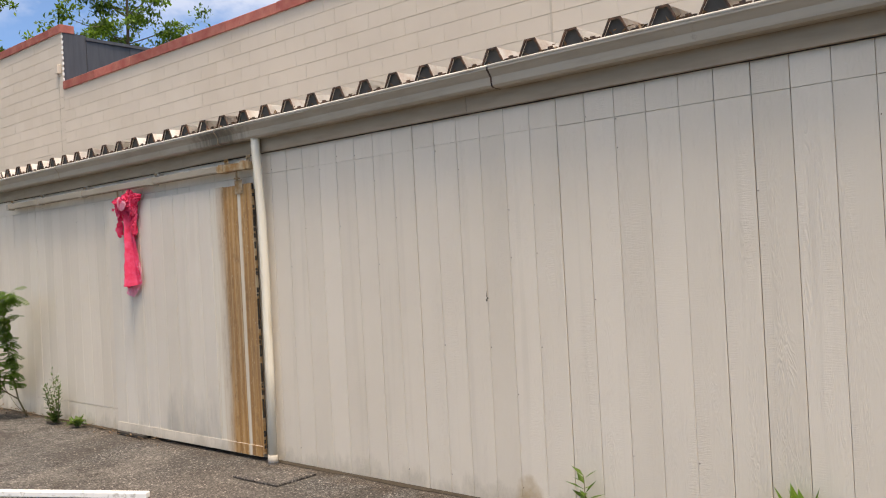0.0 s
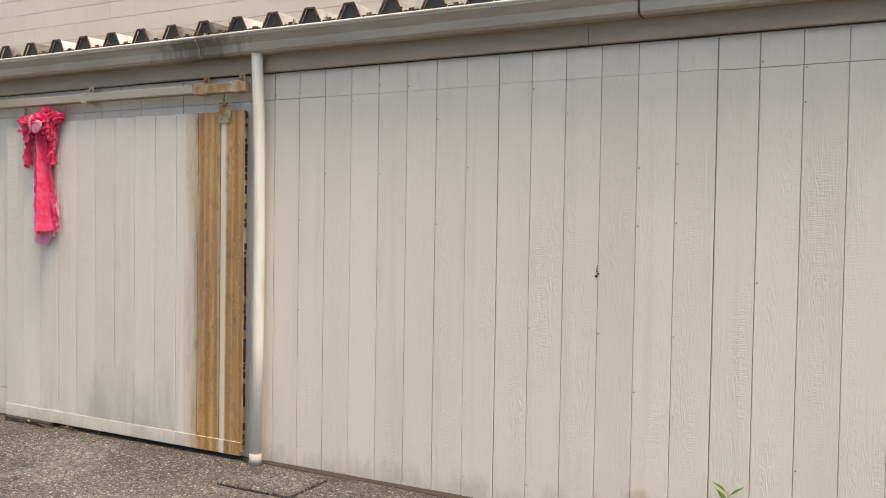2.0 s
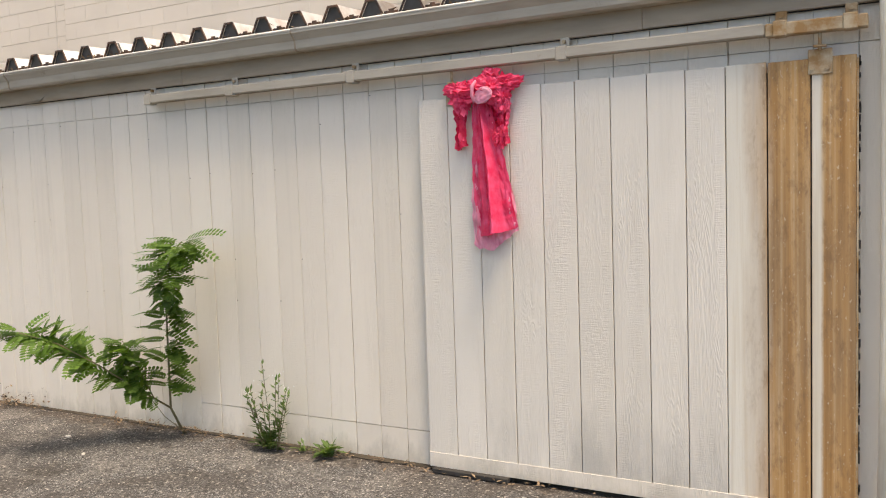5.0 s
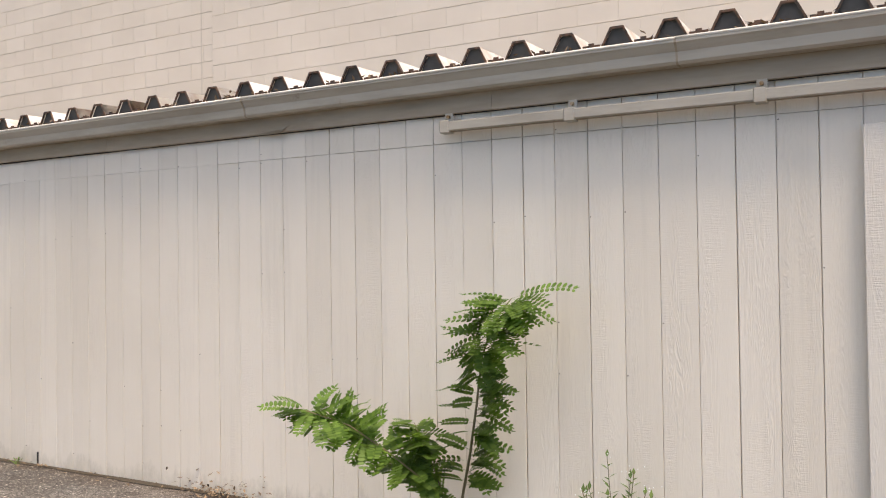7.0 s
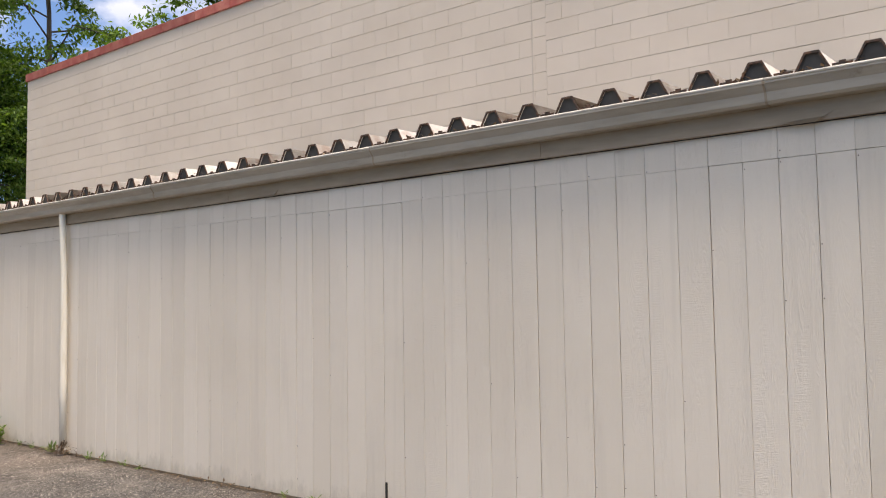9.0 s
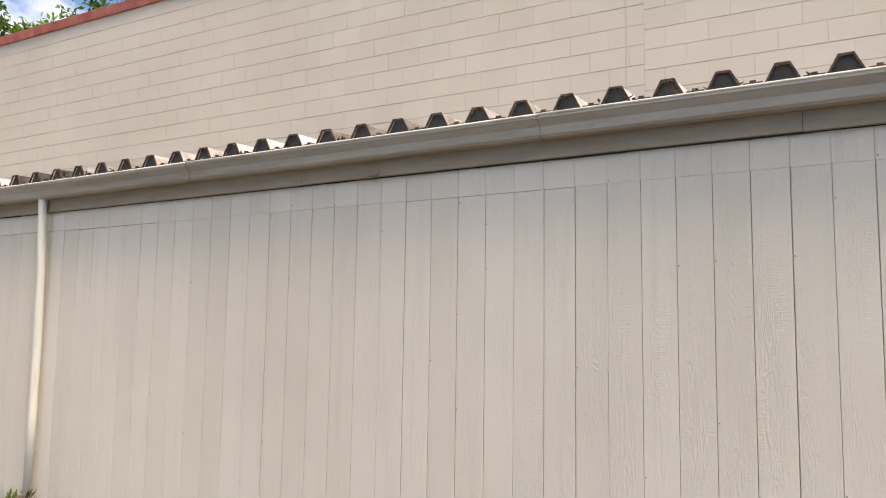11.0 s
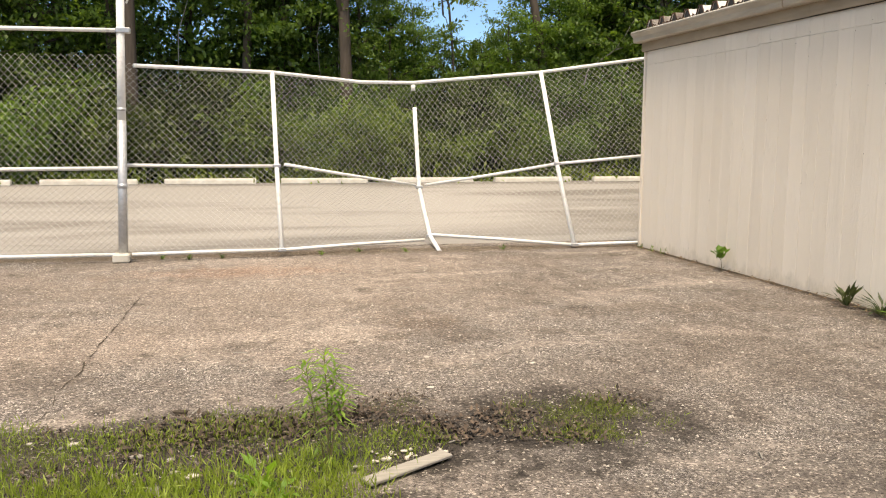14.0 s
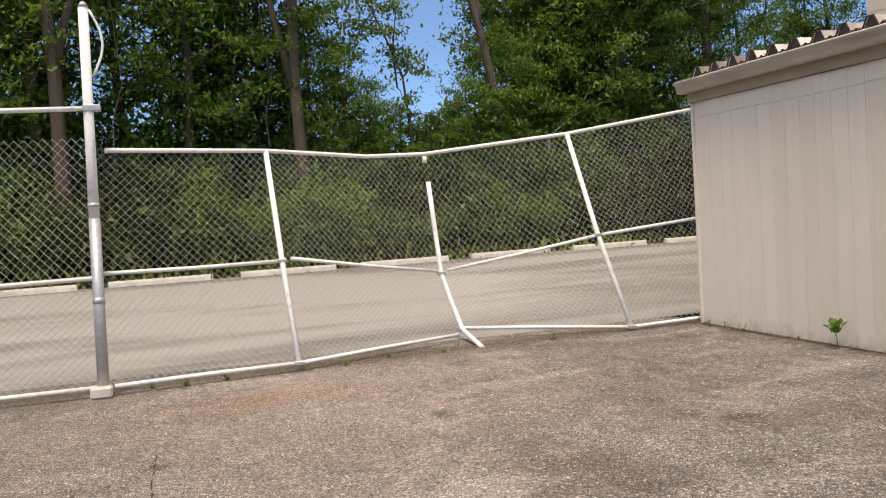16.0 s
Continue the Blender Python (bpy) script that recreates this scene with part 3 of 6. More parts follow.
def board_mesh(w, h, t=0.019, c=0.002):
    """A siding board with eased long edges, its foot at the origin, its back at y = 0."""
    bm = bmesh.new()
    prof = [(0.0, 0.0), (0.0, -t + c), (c, -t), (w - c, -t), (w, -t + c), (w, 0.0)]
    a = [bm.verts.new((x, y, 0)) for x, y in prof]
    b = [bm.verts.new((x, y, h)) for x, y in prof]
    for i in range(5):
        bm.faces.new((a[i], a[i + 1], b[i + 1], b[i]))
    bm.faces.new(b)
    bm.faces.new(a[::-1])
    me = bpy.data.meshes.new("board")
    bm.normal_update()
    bm.to_mesh(me)
    bm.free()
    me.materials.append(SIDING)
    return me


rng = random.Random(5)
board_lines = [k * PITCH for k in range(0, 44)] + [-k * 0.2042 for k in range(1, 107)]
board_lines = sorted(board_lines)
JOINT = 2.44
MESH_LOW = {}


def board(w, h, x, y, z):
    key = (round(w, 3), round(h, 3))
    if key not in MESH_LOW:
        MESH_LOW[key] = board_mesh(*key)
    ob = new("board", MESH_LOW[key])
    ob.location = (x, y, z)
    ob.parent = wall
    return ob


for i, x in enumerate(board_lines):
    nxt = board_lines[i + 1] if i + 1 < len(board_lines) else x + PITCH
    sheet_no = i // 6
    r2 = random.Random(sheet_no * 7 + 3)
    top = JOINT + r2.choice((-0.006, 0.0, 0.0, 0.007))
    gap = rng.choice((0.0025, 0.003, 0.0035, 0.004, 0.0045))
    if x < -14.6:
        gap *= 0.55
    elif i % 6 == 0:
        gap = 0.0055
    w = nxt - x - gap
    dy = 0.021 + r2.uniform(-0.0015, 0.0015)
    if -4.7 < x < -2.6:
        board(w, 0.232, x + gap, dy, 0.0)
        board(w, top - 0.237, x + gap, dy, 0.237)
    else:
        board(w, top - 0.004, x + gap, dy, 0.004)
    crack = r2.choice((0.003, 0.003, 0.004, 0.0015))
    hair = gap * 0.3 if x < -6.0 else gap
    board(nxt - x - hair, 0.26, x + hair, dy + r2.uniform(-0.001, 0.001), top + crack)

corner = part("trim_corner", boxed(WALL_L - 0.022, WALL_L + 0.02, -0.004, 0.08, 0.0, 2.62, bevel=0.004), SIDING)
tagged(corner, "narrow beige corner board of the shed", "trim", kind="structure")

# nail heads and a dark knot on the siding
bm = bmesh.new()
for x in board_lines:
    for z in [0.15 + 0.3 * q for q in range(8)] + [JOINT - 0.03, JOINT + 0.03]:
        if rng.random() < 0.13:
            bmesh.ops.create_circle(bm, cap_ends=True, segments=5, radius=0.0042, matrix=pose(x + 0.014, -0.0012, z + rng.uniform(-0.02, 0.02), 90, 0, 0))
tagged(part("nail_heads", bm, RIM, wall), kind="stuff")
bm = bmesh.new()
for q in range(5):
    bmesh.ops.create_circle(bm, cap_ends=True, segments=7, radius=0.008 - 0.001 * q, matrix=pose(2.235 + rng.uniform(-0.006, 0.006), -0.002 - 0.0004 * q, 1.36 + 0.014 * q, 90, 0, 0))
part("knot", bm, DARK, wall)
part("dark_slot", boxed(-9.588, -9.568, -0.006, 0.0, 0.12, 0.26), DARK, wall)
part("dark_slot", boxed(-9.03, -9.015, -0.006, 0.0, 0.0, 0.12), DARK, wall)

# soil line at the foot of the wall
bm = bmesh.new()
prev = None
xs = [WALL_L + 0.1 * i for i in range(int((WALL_R - WALL_L) / 0.1))]
vs = []
for x in xs:
    d = 0.02 + 0.05 * abs(noise.noise((x * 1.1, 0, 0))) + 0.02 * noise.noise((x * 7, 0, 5))
    vs.append((bm.verts.new((x, 0.02, 0.02)), bm.verts.new((x, -d * 0.45, 0.013)), bm.verts.new((x, -d, 0.0045))))
for a, b in zip(vs, vs[1:]):
    bm.faces.new((a[0], a[1], b[1], b[0]))
    bm.faces.new((a[1], a[2], b[2], b[1]))
tagged(part("soil_strip", bm, SILT), "dark silt and soil washed along the wall foot", "soil", kind="structure")

# fascia board under the gutter
fascia = thing("fascia", "brown-stained beige fascia board, its tone deepened for the gutter's shade", "trim", kind="structure")
for i in range(9):
    x0, x1 = WALL_L - 0.03 + 3.42 * i, min(WALL_R, WALL_L - 0.03 + 3.42 * (i + 1))
    part("fascia_board", boxed(x0, x1 - 0.002, -0.037, -0.002, 2.620 + 0.006 * noise.noise((x0, 0, 0)), 2.80, bevel=0.002), TRIM, fascia)

# uneven dark strip added as the shadow line below the fascia
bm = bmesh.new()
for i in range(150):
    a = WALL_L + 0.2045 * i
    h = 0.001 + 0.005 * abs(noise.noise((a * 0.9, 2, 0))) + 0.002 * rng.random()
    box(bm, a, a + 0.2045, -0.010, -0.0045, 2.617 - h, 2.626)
part("open_crack", bm, DARK, fascia, "dark strip put in for the shadow line below the board")

# gutter in ten-foot lengths with lapped seams
gutter = thing("gutter", "beige painted metal rain gutter with lapped seams, dented and stained", "gutter")
seams = [9.0, 5.49, 2.469, -0.53, -3.53, -6.545, -9.56, -12.58, -16.99, -18.62, -21.80]
GUT = [(-0.040, 2.852), (-0.040, 2.735), (-0.120, 2.735), (-0.136, 2.750), (-0.142, 2.80), (-0.168, 2.835), (-0.178, 2.844), (-0.178, 2.868), (-0.168, 2.872), (-0.165, 2.862), (-0.165, 2.848), (-0.132, 2.80), (-0.127, 2.757), (-0.118, 2.743), (-0.046, 2.743), (-0.046, 2.852)]
for i, (b, a) in enumerate(zip(seams, seams[1:])):
    lap = 0.0022 * (i % 2)
    bm = extrude_profile(bmesh.new(), [(y - lap, z - lap) for y, z in GUT], a - 0.02, b, closed=True)
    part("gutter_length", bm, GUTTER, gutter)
for x in seams[1:-1]:
    bm = extrude_profile(bmesh.new(), [(y - 0.005, z - 0.004) for y, z in GUT[1:9]] + [(y - 0.001, z - 0.001) for y, z in GUT[8:0:-1]], x - 0.006, x + 0.006, closed=True)
    part("seam_strap", bm, RIM if 2 < x < 3 else TRIM, gutter, "dark lapped seam of the gutter")
for i, (b, a) in enumerate(zip(seams, seams[1:])):
    sag_ = [(a + (b - a) * k / 6, -0.177 + 0.0015 * noise.noise((a + k * 2.1, 0, 0)), 2.8645 + 0.002 * noise.noise((a + k, 3, 0))) for k in range(7)]
    part("rolled_lip", tubed(sag_, 0.0085, 10), LIP, gutter, "rolled front lip of the gutter, painted paler for its highlight")
part("end_cap", extrude_profile(bmesh.new(), GUT[1:8], seams[-1] - 0.026, seams[-1] - 0.02, closed=True), GUTTER, gutter)
for x, w in ((-6.35, 0.16), (-10.87, 0.09)):
    bm = bmesh.new()
    q = [bm.verts.new(v) for v in ((x - w, -0.040, 2.632), (x + w * 0.6, -0.045, 2.64), (x + w * 0.9, -0.052, 2.668), (x + w * 0.3, -0.056, 2.612), (x - w * 0.5, -0.05, 2.612))]
    bm.faces.new(q)
    bmesh.ops.solidify(bm, geom=bm.faces[:], thickness=0.003)
    part("loose_flap", bm, TRIM, gutter, "torn loose edge of the fascia cover")


# ribbed metal deck on the shed
RIB = 0.3016
EAVE_Z, SLOPE = 2.885, 0.03


def roof_panel_mesh():
    bm = bmesh.new()
    prof = []
    for k in range(3):
        o = k * RIB
        prof += [(o - 0.100, 0.0), (o - 0.036, 0.122), (o + 0.036, 0.122), (o + 0.100, 0.0), (o + 0.132, 0.0), (o + 0.143, 0.014), (o + 0.159, 0.014), (o + 0.170, 0.0)]
    prof.append((2 * RIB + 0.20162, 0.0))
    y0, y1 = -0.045, 3.0
    a = [bm.verts.new((x, y0, z)) for x, z in prof]
    b = [bm.verts.new((x, y1, z + SLOPE * (y1 - y0))) for x, z in prof]
    for i in range(len(prof) - 1):
        bm.faces.new((a[i], a[i + 1], b[i + 1], b[i]))
    bmesh.ops.solidify(bm, geom=bm.faces[:], thickness=-0.004)
    me = bpy.data.meshes.new("roof_panel")
    bm.normal_update()
    bm.to_mesh(me)
    bm.free()
    me.materials.append(ROOF)
    return me


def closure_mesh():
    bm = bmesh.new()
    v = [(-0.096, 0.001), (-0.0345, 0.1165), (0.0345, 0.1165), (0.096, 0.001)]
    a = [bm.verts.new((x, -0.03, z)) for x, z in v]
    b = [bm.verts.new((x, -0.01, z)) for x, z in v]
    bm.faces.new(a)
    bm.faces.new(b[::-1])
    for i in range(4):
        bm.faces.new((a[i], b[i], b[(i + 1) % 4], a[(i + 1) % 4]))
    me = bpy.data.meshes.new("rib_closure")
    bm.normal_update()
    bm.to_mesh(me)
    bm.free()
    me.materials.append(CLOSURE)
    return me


def rim_mesh():
    """Dirty cut edge of a rib, with dark strips across the valley beside it."""
    bm = bmesh.new()
    out = [(-0.104, -0.002), (-0.0385, 0.1255), (0.0385, 0.1255), (0.104, -0.002)]
    inn = [(-0.092, -0.002), (-0.0315, 0.1125), (0.0315, 0.1125), (0.092, -0.002)]
    rows = [[bm.verts.new((x, y, z)) for x, z in pr] for y, pr in ((-0.053, out), (-0.053, inn), (-0.043, inn), (-0.043, out))]
    for k in range(4):
        p, q = rows[k], rows[(k + 1) % 4]
        for i in range(3):
            bm.faces.new((p[i], p[i + 1], q[i + 1], q[i]))
    # Dark strips stand in for the valley's shade and its black litter.
    for x0, x1 in ((0.100, 0.1345), (0.1345, 0.1675), (0.1675, 0.2016)):
        mid = 0.1345 <= x0 < 0.16
        box(bm, x0, x1, -0.0535, -0.044, -0.012, 0.046 if mid else 0.034)
    bmesh.ops.recalc_face_normals(bm, faces=bm.faces[:])
    me = bpy.data.meshes.new("rib_rim")
    bm.to_mesh(me)
    bm.free()
    me.materials.append(RIM)
    return me


rim_me = rim_mesh()
roof = thing("metal_roof", "white deep-ribbed metal deck roof with rusty ribs over the shed", "roof", kind="structure")
panel_me, closure_me = roof_panel_mesh(), closure_mesh()
ribs = [2.417 + 0.30 * k for k in range(21, -1, -1)] + [2.417 - 0.30 * k for k in range(1, 27)]
while ribs[-1] > WALL_L + 0.2:
    ribs.append(ribs[-1] - 0.3108)
ribs = ribs[::-1][:3 * (len(ribs) // 3)]
for i in range(0, len(ribs), 3):
    step = (ribs[i + 2] - ribs[i]) / 2
    ob = new("roof_panel", panel_me)
    ob.location, ob.parent = (ribs[i], 0, EAVE_Z + rng.uniform(-0.003, 0.003)), roof
    ob.scale = (step / RIB, 1, 1)
    for k in range(3):
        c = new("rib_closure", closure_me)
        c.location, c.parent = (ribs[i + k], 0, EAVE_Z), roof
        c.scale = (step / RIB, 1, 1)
        c = new("rib_rim", rim_me)
        c.location, c.parent = (ribs[i + k], 0, EAVE_Z), roof
        c.scale = (step / RIB, 1, 1)
# litter caught in the valleys of the deck
bm = bmesh.new()
for i in range(900):
    x = rng.uniform(WALL_L, 8.5)
    p = Vector((x, rng.uniform(-0.16, -0.05), 2.872 + abs(rng.gauss(0, 0.014))))
    leaf_face(bm, p, Vector((rng.uniform(-1, 1), rng.uniform(-1, 1), rng.uniform(-0.2, 0.5))), Vector((0, 0, 1)), 0.05, 0.02)
for i in range(120):
    x = rng.uniform(WALL_L, 8.5)
    box(bm, x, x + rng.uniform(0.05, 0.25), -0.122, -0.052, 2.80, 2.862)
tagged(part("gutter_litter", bm, LITTER), "dead leaves and twigs lying in the gutter", "leaf litter", kind="stuff")


# downspouts
def downspout(x, name_label, lean):
    d = thing("downspout", name_label, "downspout", "downspouts on the shed", at=(x, 0, 0))
    pts = [(0.0, -0.085, 2.745), (0.002, -0.085, 2.62), (0.006, -0.078, 2.45), (0.010, -0.066, 2.1), (0.012, -0.062, 1.5), (0.008, -0.062, 0.8), (0.0, -0.066, 0.05)]
    pts = [(px + lean * (2.7 - pz) / 2.7, py, pz) for px, py, pz in pts]
    part("pipe", tubed(pts, 0.038, 14), PIPE, d)
    part("outlet_collar", tubed([(0, -0.085, 2.722), (0, -0.085, 2.738)], 0.0395, 14), PIPE, d)
    part("shoe", tubed([(lean, -0.067, 0.0), (lean, -0.067, 0.075)], [0.047, 0.041], 12), STONE, d, "grey mortar collar at the pipe foot")
    return d


downspout(-0.078, "cream painted round downspout beside the sliding door", 0)
downspout(-14.512, "cream painted round downspout in the middle of the wall", 0.035)

bm = boxed(0.0, 0.56, -0.53, -0.14, 0.0, 0.022, bevel=0.006)
tagged(part("splash_slab", bm, YARD), "square pebbled concrete slab below the downspout", "paving slab")

# ---------------------------------------------------------------- sliding door
door = thing("sliding_door", "beige plank sliding barn door with rust-stained right boards, closed", "door", kind="structure")
dx = [-2.655 + 0.2042 * i for i in range(13)]
part("back_frame", boxed(-2.60, -0.225, -0.030, -0.006, 0.10, 2.33), DARK, door)
for i in range(12):
    a, b = dx[i], dx[i + 1] - (0.0075 if 9 <= i < 11 else 0.005)
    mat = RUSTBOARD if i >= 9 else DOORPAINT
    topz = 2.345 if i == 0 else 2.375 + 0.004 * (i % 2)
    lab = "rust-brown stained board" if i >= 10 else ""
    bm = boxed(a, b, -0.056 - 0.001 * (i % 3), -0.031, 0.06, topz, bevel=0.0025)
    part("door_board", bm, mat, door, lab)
bm = boxed(dx[0], -0.215, -0.0620, -0.0585, 0.035, 0.128, bevel=0.001)
part("bottom_rail", bm, SIDING, door)
part("rusty_rail_end", boxed(-0.72, -0.214, -0.0632, -0.0618, 0.037, 0.126), RUSTBOARD, door, "rust-stained end of the bottom rail")
part("rusty_edge", boxed(-0.208, -0.200, -0.058, -0.032, 0.06, 2.36), RUSTY, door, "flaking rusty edge strip")
bm = bmesh.new()
for i in range(70):
    z = rng.uniform(0.1, 2.33)
    box(bm, -0.2, -0.196 + rng.uniform(0, 0.006), -0.056, -0.04, z, z + rng.uniform(0.01, 0.05))
part("flaked_rim", bm, DARK, door)
part("threshold", boxed(-2.62, -2.1, -0.10, -0.01, 0.005, 0.035, bevel=0.004), DARK, door, "dark gap block under the door")

track = thing("door_track", "beige box rail of the sliding door, rusty at one end", "door rail", kind="structure")
bm = bmesh.new()
for a, b in ((-5.0, -3.12), (-3.118, -1.70), (-1.698, -0.62)):
    box(bm, a, b, -0.115, -0.05, 2.502, 2.562, bevel=0.006)
part("rail", bm, GUTTER, track)
part("rusty_rail", boxed(-0.618, -0.16, -0.113, -0.048, 2.494, 2.558, bevel=0.006), RUSTY, track, "rust-stained end of the rail")
part("rail_slot", boxed(-4.95, -0.2, -0.090, -0.075, 2.497, 2.5015), TRIM, track)
for x in (-4.96, -4.15, -3.12, -1.69, -0.55, -0.235):
    mat = RUSTY if x > -0.6 else GUTTER
    br = part("bracket", boxed(x - 0.032, x + 0.032, -0.122, -0.046, 2.490, 2.568, bevel=0.005), mat, track)
    part("bracket_tab", boxed(x - 0.026, x + 0.03, -0.055, -0.046, 2.566, 2.622, bevel=0.004), mat, br)
    part("bolt", tubed([(x + 0.002, -0.072, 2.597), (x + 0.002, -0.054, 2.597)], 0.011, 6), RUSTY, br)
for x, mat in ((-0.37, RUSTY), (-2.40, TRIM)):
    hg = thing("door_hanger", "rusty steel roller hanger plate bolted to the sliding door", "hanger", "door hangers")
    plate = part("plate", boxed(x - 0.055, x + 0.055, -0.068, -0.060, 2.295, 2.418, bevel=0.004), mat, hg)
    part("stirrup", boxed(x - 0.03, x + 0.03, -0.092, -0.066, 2.424, 2.436, bevel=0.003), RUSTY, hg)
    part("shank", tubed([(x, -0.08, 2.41), (x, -0.08, 2.50)], 0.009, 6), RUSTY, hg)
    for s in (-0.034, 0.034):
        part("bolt", tubed([(x + s, -0.076, 2.325), (x + s, -0.066, 2.325)], 0.011, 6), RUSTY, plate)

# ---------------------------------------------------------------- pink plastic sheet tied on the hanger
def gathered(top, bottom, w0, w1, ridges, depth, seed, rows=60, cols=64, tip=0.0, crease=0.012, lean=0.0, flow=False):
    """Thin sheet pulled together at its top, its sharp folds fanning out downwards to a slanting hem."""
    bm, grid = bmesh.new(), []
    r = random.Random(seed)
    peaks = sorted(r.uniform(-0.46, 0.46) for _ in range(ridges))
    high = [r.uniform(0.5, 1.0) for _ in range(ridges)]
    for i in range(rows + 1):
        v = i / rows
        c = Vector(top).lerp(Vector(bottom), v)
        w = w0 + (w1 - w0) * v ** 0.62 + 0.02 * math.sin(v * 9 + seed) * v
        row = []
        for j in range(cols + 1):
            u = j / cols - 0.5
            uw = u + 0.05 * noise.noise((v * 3.2, u * 2 + seed, 0.0))
            fold = sum(hh * max(0.0, 1 - abs(uw - p) * (13 - 5 * v)) for p, hh in zip(peaks, high))
            crumple = abs(noise.noise((u * 7 + seed, v * 8, 3.0))) + 0.6 * abs(noise.noise((u * 15, v * 26 + seed, 5.0))) + 0.35 * abs(noise.noise((u * 33, v * 52 + seed, 1.0)))
            y = c.y - depth * fold * (0.5 + 0.7 * v) - crease * crumple * 2.2
            edge = 0.006 * noise.noise((v * 14, seed + (9 if u > 0 else 0), 2.0)) * (abs(u) * 2) ** 3
            z = c.z - v ** 4 * (tip * (0.5 - abs(u + 0.12)) + lean * u) + 0.012 * noise.noise((u * 9, v * 11, seed))
            row.append(bm.verts.new((c.x + u * w + edge, min(y, -0.064), z)))
        grid.append(row)
    for a, b in zip(grid, grid[1:]):
        for j in range(cols):
            bm.faces.new((a[j], a[j + 1], b[j + 1], b[j])).smooth = flow
    return bm


def wad(at, size, seed, spikes=()):
    """A crumpled handful of sheet: flattened, creased, with pulled-out corners."""
    bm = bmesh.new()
    bmesh.ops.create_icosphere(bm, subdivisions=4, radius=1.0)
    for v in bm.verts:
        q = v.co.normalized()
        k = 1 + 0.9 * (0.25 - abs(noise.noise(q * 2.2 + Vector((seed, 0, 0))))) + 0.7 * (0.22 - abs(noise.noise(q * 4.5 + Vector((0, seed, 0))))) + 0.5 * (0.2 - abs(noise.noise(q * 10 + Vector((0, 0, seed)))))
        for way, reach in spikes:
            k += reach * max(0.0, q.dot(Vector(way).normalized()) - 0.80) * 5
        v.co = Vector(at) + Vector((q.x * size[0] * k, q.y * size[1] * k, q.z * size[2] * k))
        v.co.y = min(v.co.y, -0.066)
    r = random.Random(int(seed * 10))
    for k in range(5):
        a = r.uniform(0, 6.28)
        p = Vector(at) + Vector((math.cos(a) * size[0] * 0.75, -size[1] * r.uniform(0.2, 1.1), math.sin(a) * size[2] * 0.75))
        leaf_face(bm, p, Vector((math.cos(a), r.uniform(-0.8, 0.1), math.sin(a) + r.uniform(-0.6, 0.5))), Vector((r.uniform(-0.5, 0.5), -1, r.uniform(-0.5, 0.5))), r.uniform(0.035, 0.065), r.uniform(0.02, 0.045))
    return bm


bag = thing("plastic_sheet", "torn hot pink plastic sheet knotted over the sliding door", "plastic sheet")
part("hem", gathered((-2.20, -0.072, 2.25), (-2.125, -0.080, 1.495), 0.07, 0.31, 3, 0.012, 8, tip=0.14, lean=-0.07, flow=True), PINKPALE, bag, "pale pink thin back layer with a pointed hem")
part("tail", gathered((-2.205, -0.090, 2.32), (-2.115, -0.095, 1.53), 0.085, 0.28, 5, 0.062, 3, tip=0.02, lean=-0.05, crease=0.007, flow=True), PINK, bag)
part("side_strip", gathered((-2.335, -0.074, 2.36), (-2.345, -0.074, 2.045), 0.085, 0.075, 3, 0.030, 5, 30, 26, 0.05, 0.022), PINK, bag)
part("side_strip", gathered((-2.065, -0.074, 2.40), (-2.070, -0.074, 2.045), 0.11, 0.085, 3, 0.032, 11, 32, 28, 0.05, 0.024), PINK, bag)
part("inner_strip", gathered((-2.135, -0.072, 2.30), (-2.125, -0.072, 2.08), 0.06, 0.05, 2, 0.022, 14, 24, 20, 0.04, 0.016), PINK, bag)
part("gathered_knot", wad((-2.19, -0.115, 2.365), (0.135, 0.05, 0.066), 4.0), PINK, bag)
part("crumple", wad((-2.345, -0.095, 2.375), (0.075, 0.034, 0.050), 7.0, (((-1, 0, 0.25), 0.3),)), PINK, bag)
part("crumple", wad((-2.325, -0.105, 2.315), (0.050, 0.034, 0.075), 9.0), PINK, bag)
part("crumple", wad((-2.06, -0.100, 2.395), (0.085, 0.036, 0.045), 12.0, (((1, 0, 0.55), 0.38), ((1, 0, -0.05), 0.2))), PINK, bag)
part("crumple", wad((-2.065, -0.105, 2.32), (0.050, 0.034, 0.080), 15.0), PINK, bag)
part("crumple", wad((-2.14, -0.095, 2.445), (0.050, 0.030, 0.036), 18.0, (((-0.2, 0, 1), 0.3),)), PINK, bag)
part("crumple", wad((-2.085, -0.095, 2.09), (0.042, 0.026, 0.055), 21.0), PINK, bag)
loop_bm = bmesh.new()
bmesh.ops.create_icosphere(loop_bm, subdivisions=4, radius=1.0)
for v in loop_bm.verts:
    q = v.co.copy()
    dish = 0.6 * max(0.0, 1 - (q.x * q.x + q.z * q.z) * 1.4) if q.y < 0 else 0.0
    k = 1 + 0.10 * noise.noise(q * 2.6)
    v.co = Vector((-2.155 + q.x * 0.060 * k, -0.166 + q.y * 0.013 + dish * 0.009 + 0.008 * noise.noise(q * 5), 2.330 + q.z * 0.048 * k + 0.25 * q.x * 0.05))
for f in loop_bm.faces:
    f.smooth = True
part("pale_loop", loop_bm, PINKPALE, bag, "pale pink folded loop of the knot")
part("pale_edge", tubed([(-2.212, -0.168, 2.290), (-2.222, -0.176, 2.335), (-2.216, -0.178, 2.385), (-2.196, -0.172, 2.420)], [0.005, 0.011, 0.013, 0.005], 8), PINKPALE, bag, "white curled edge of the loop")

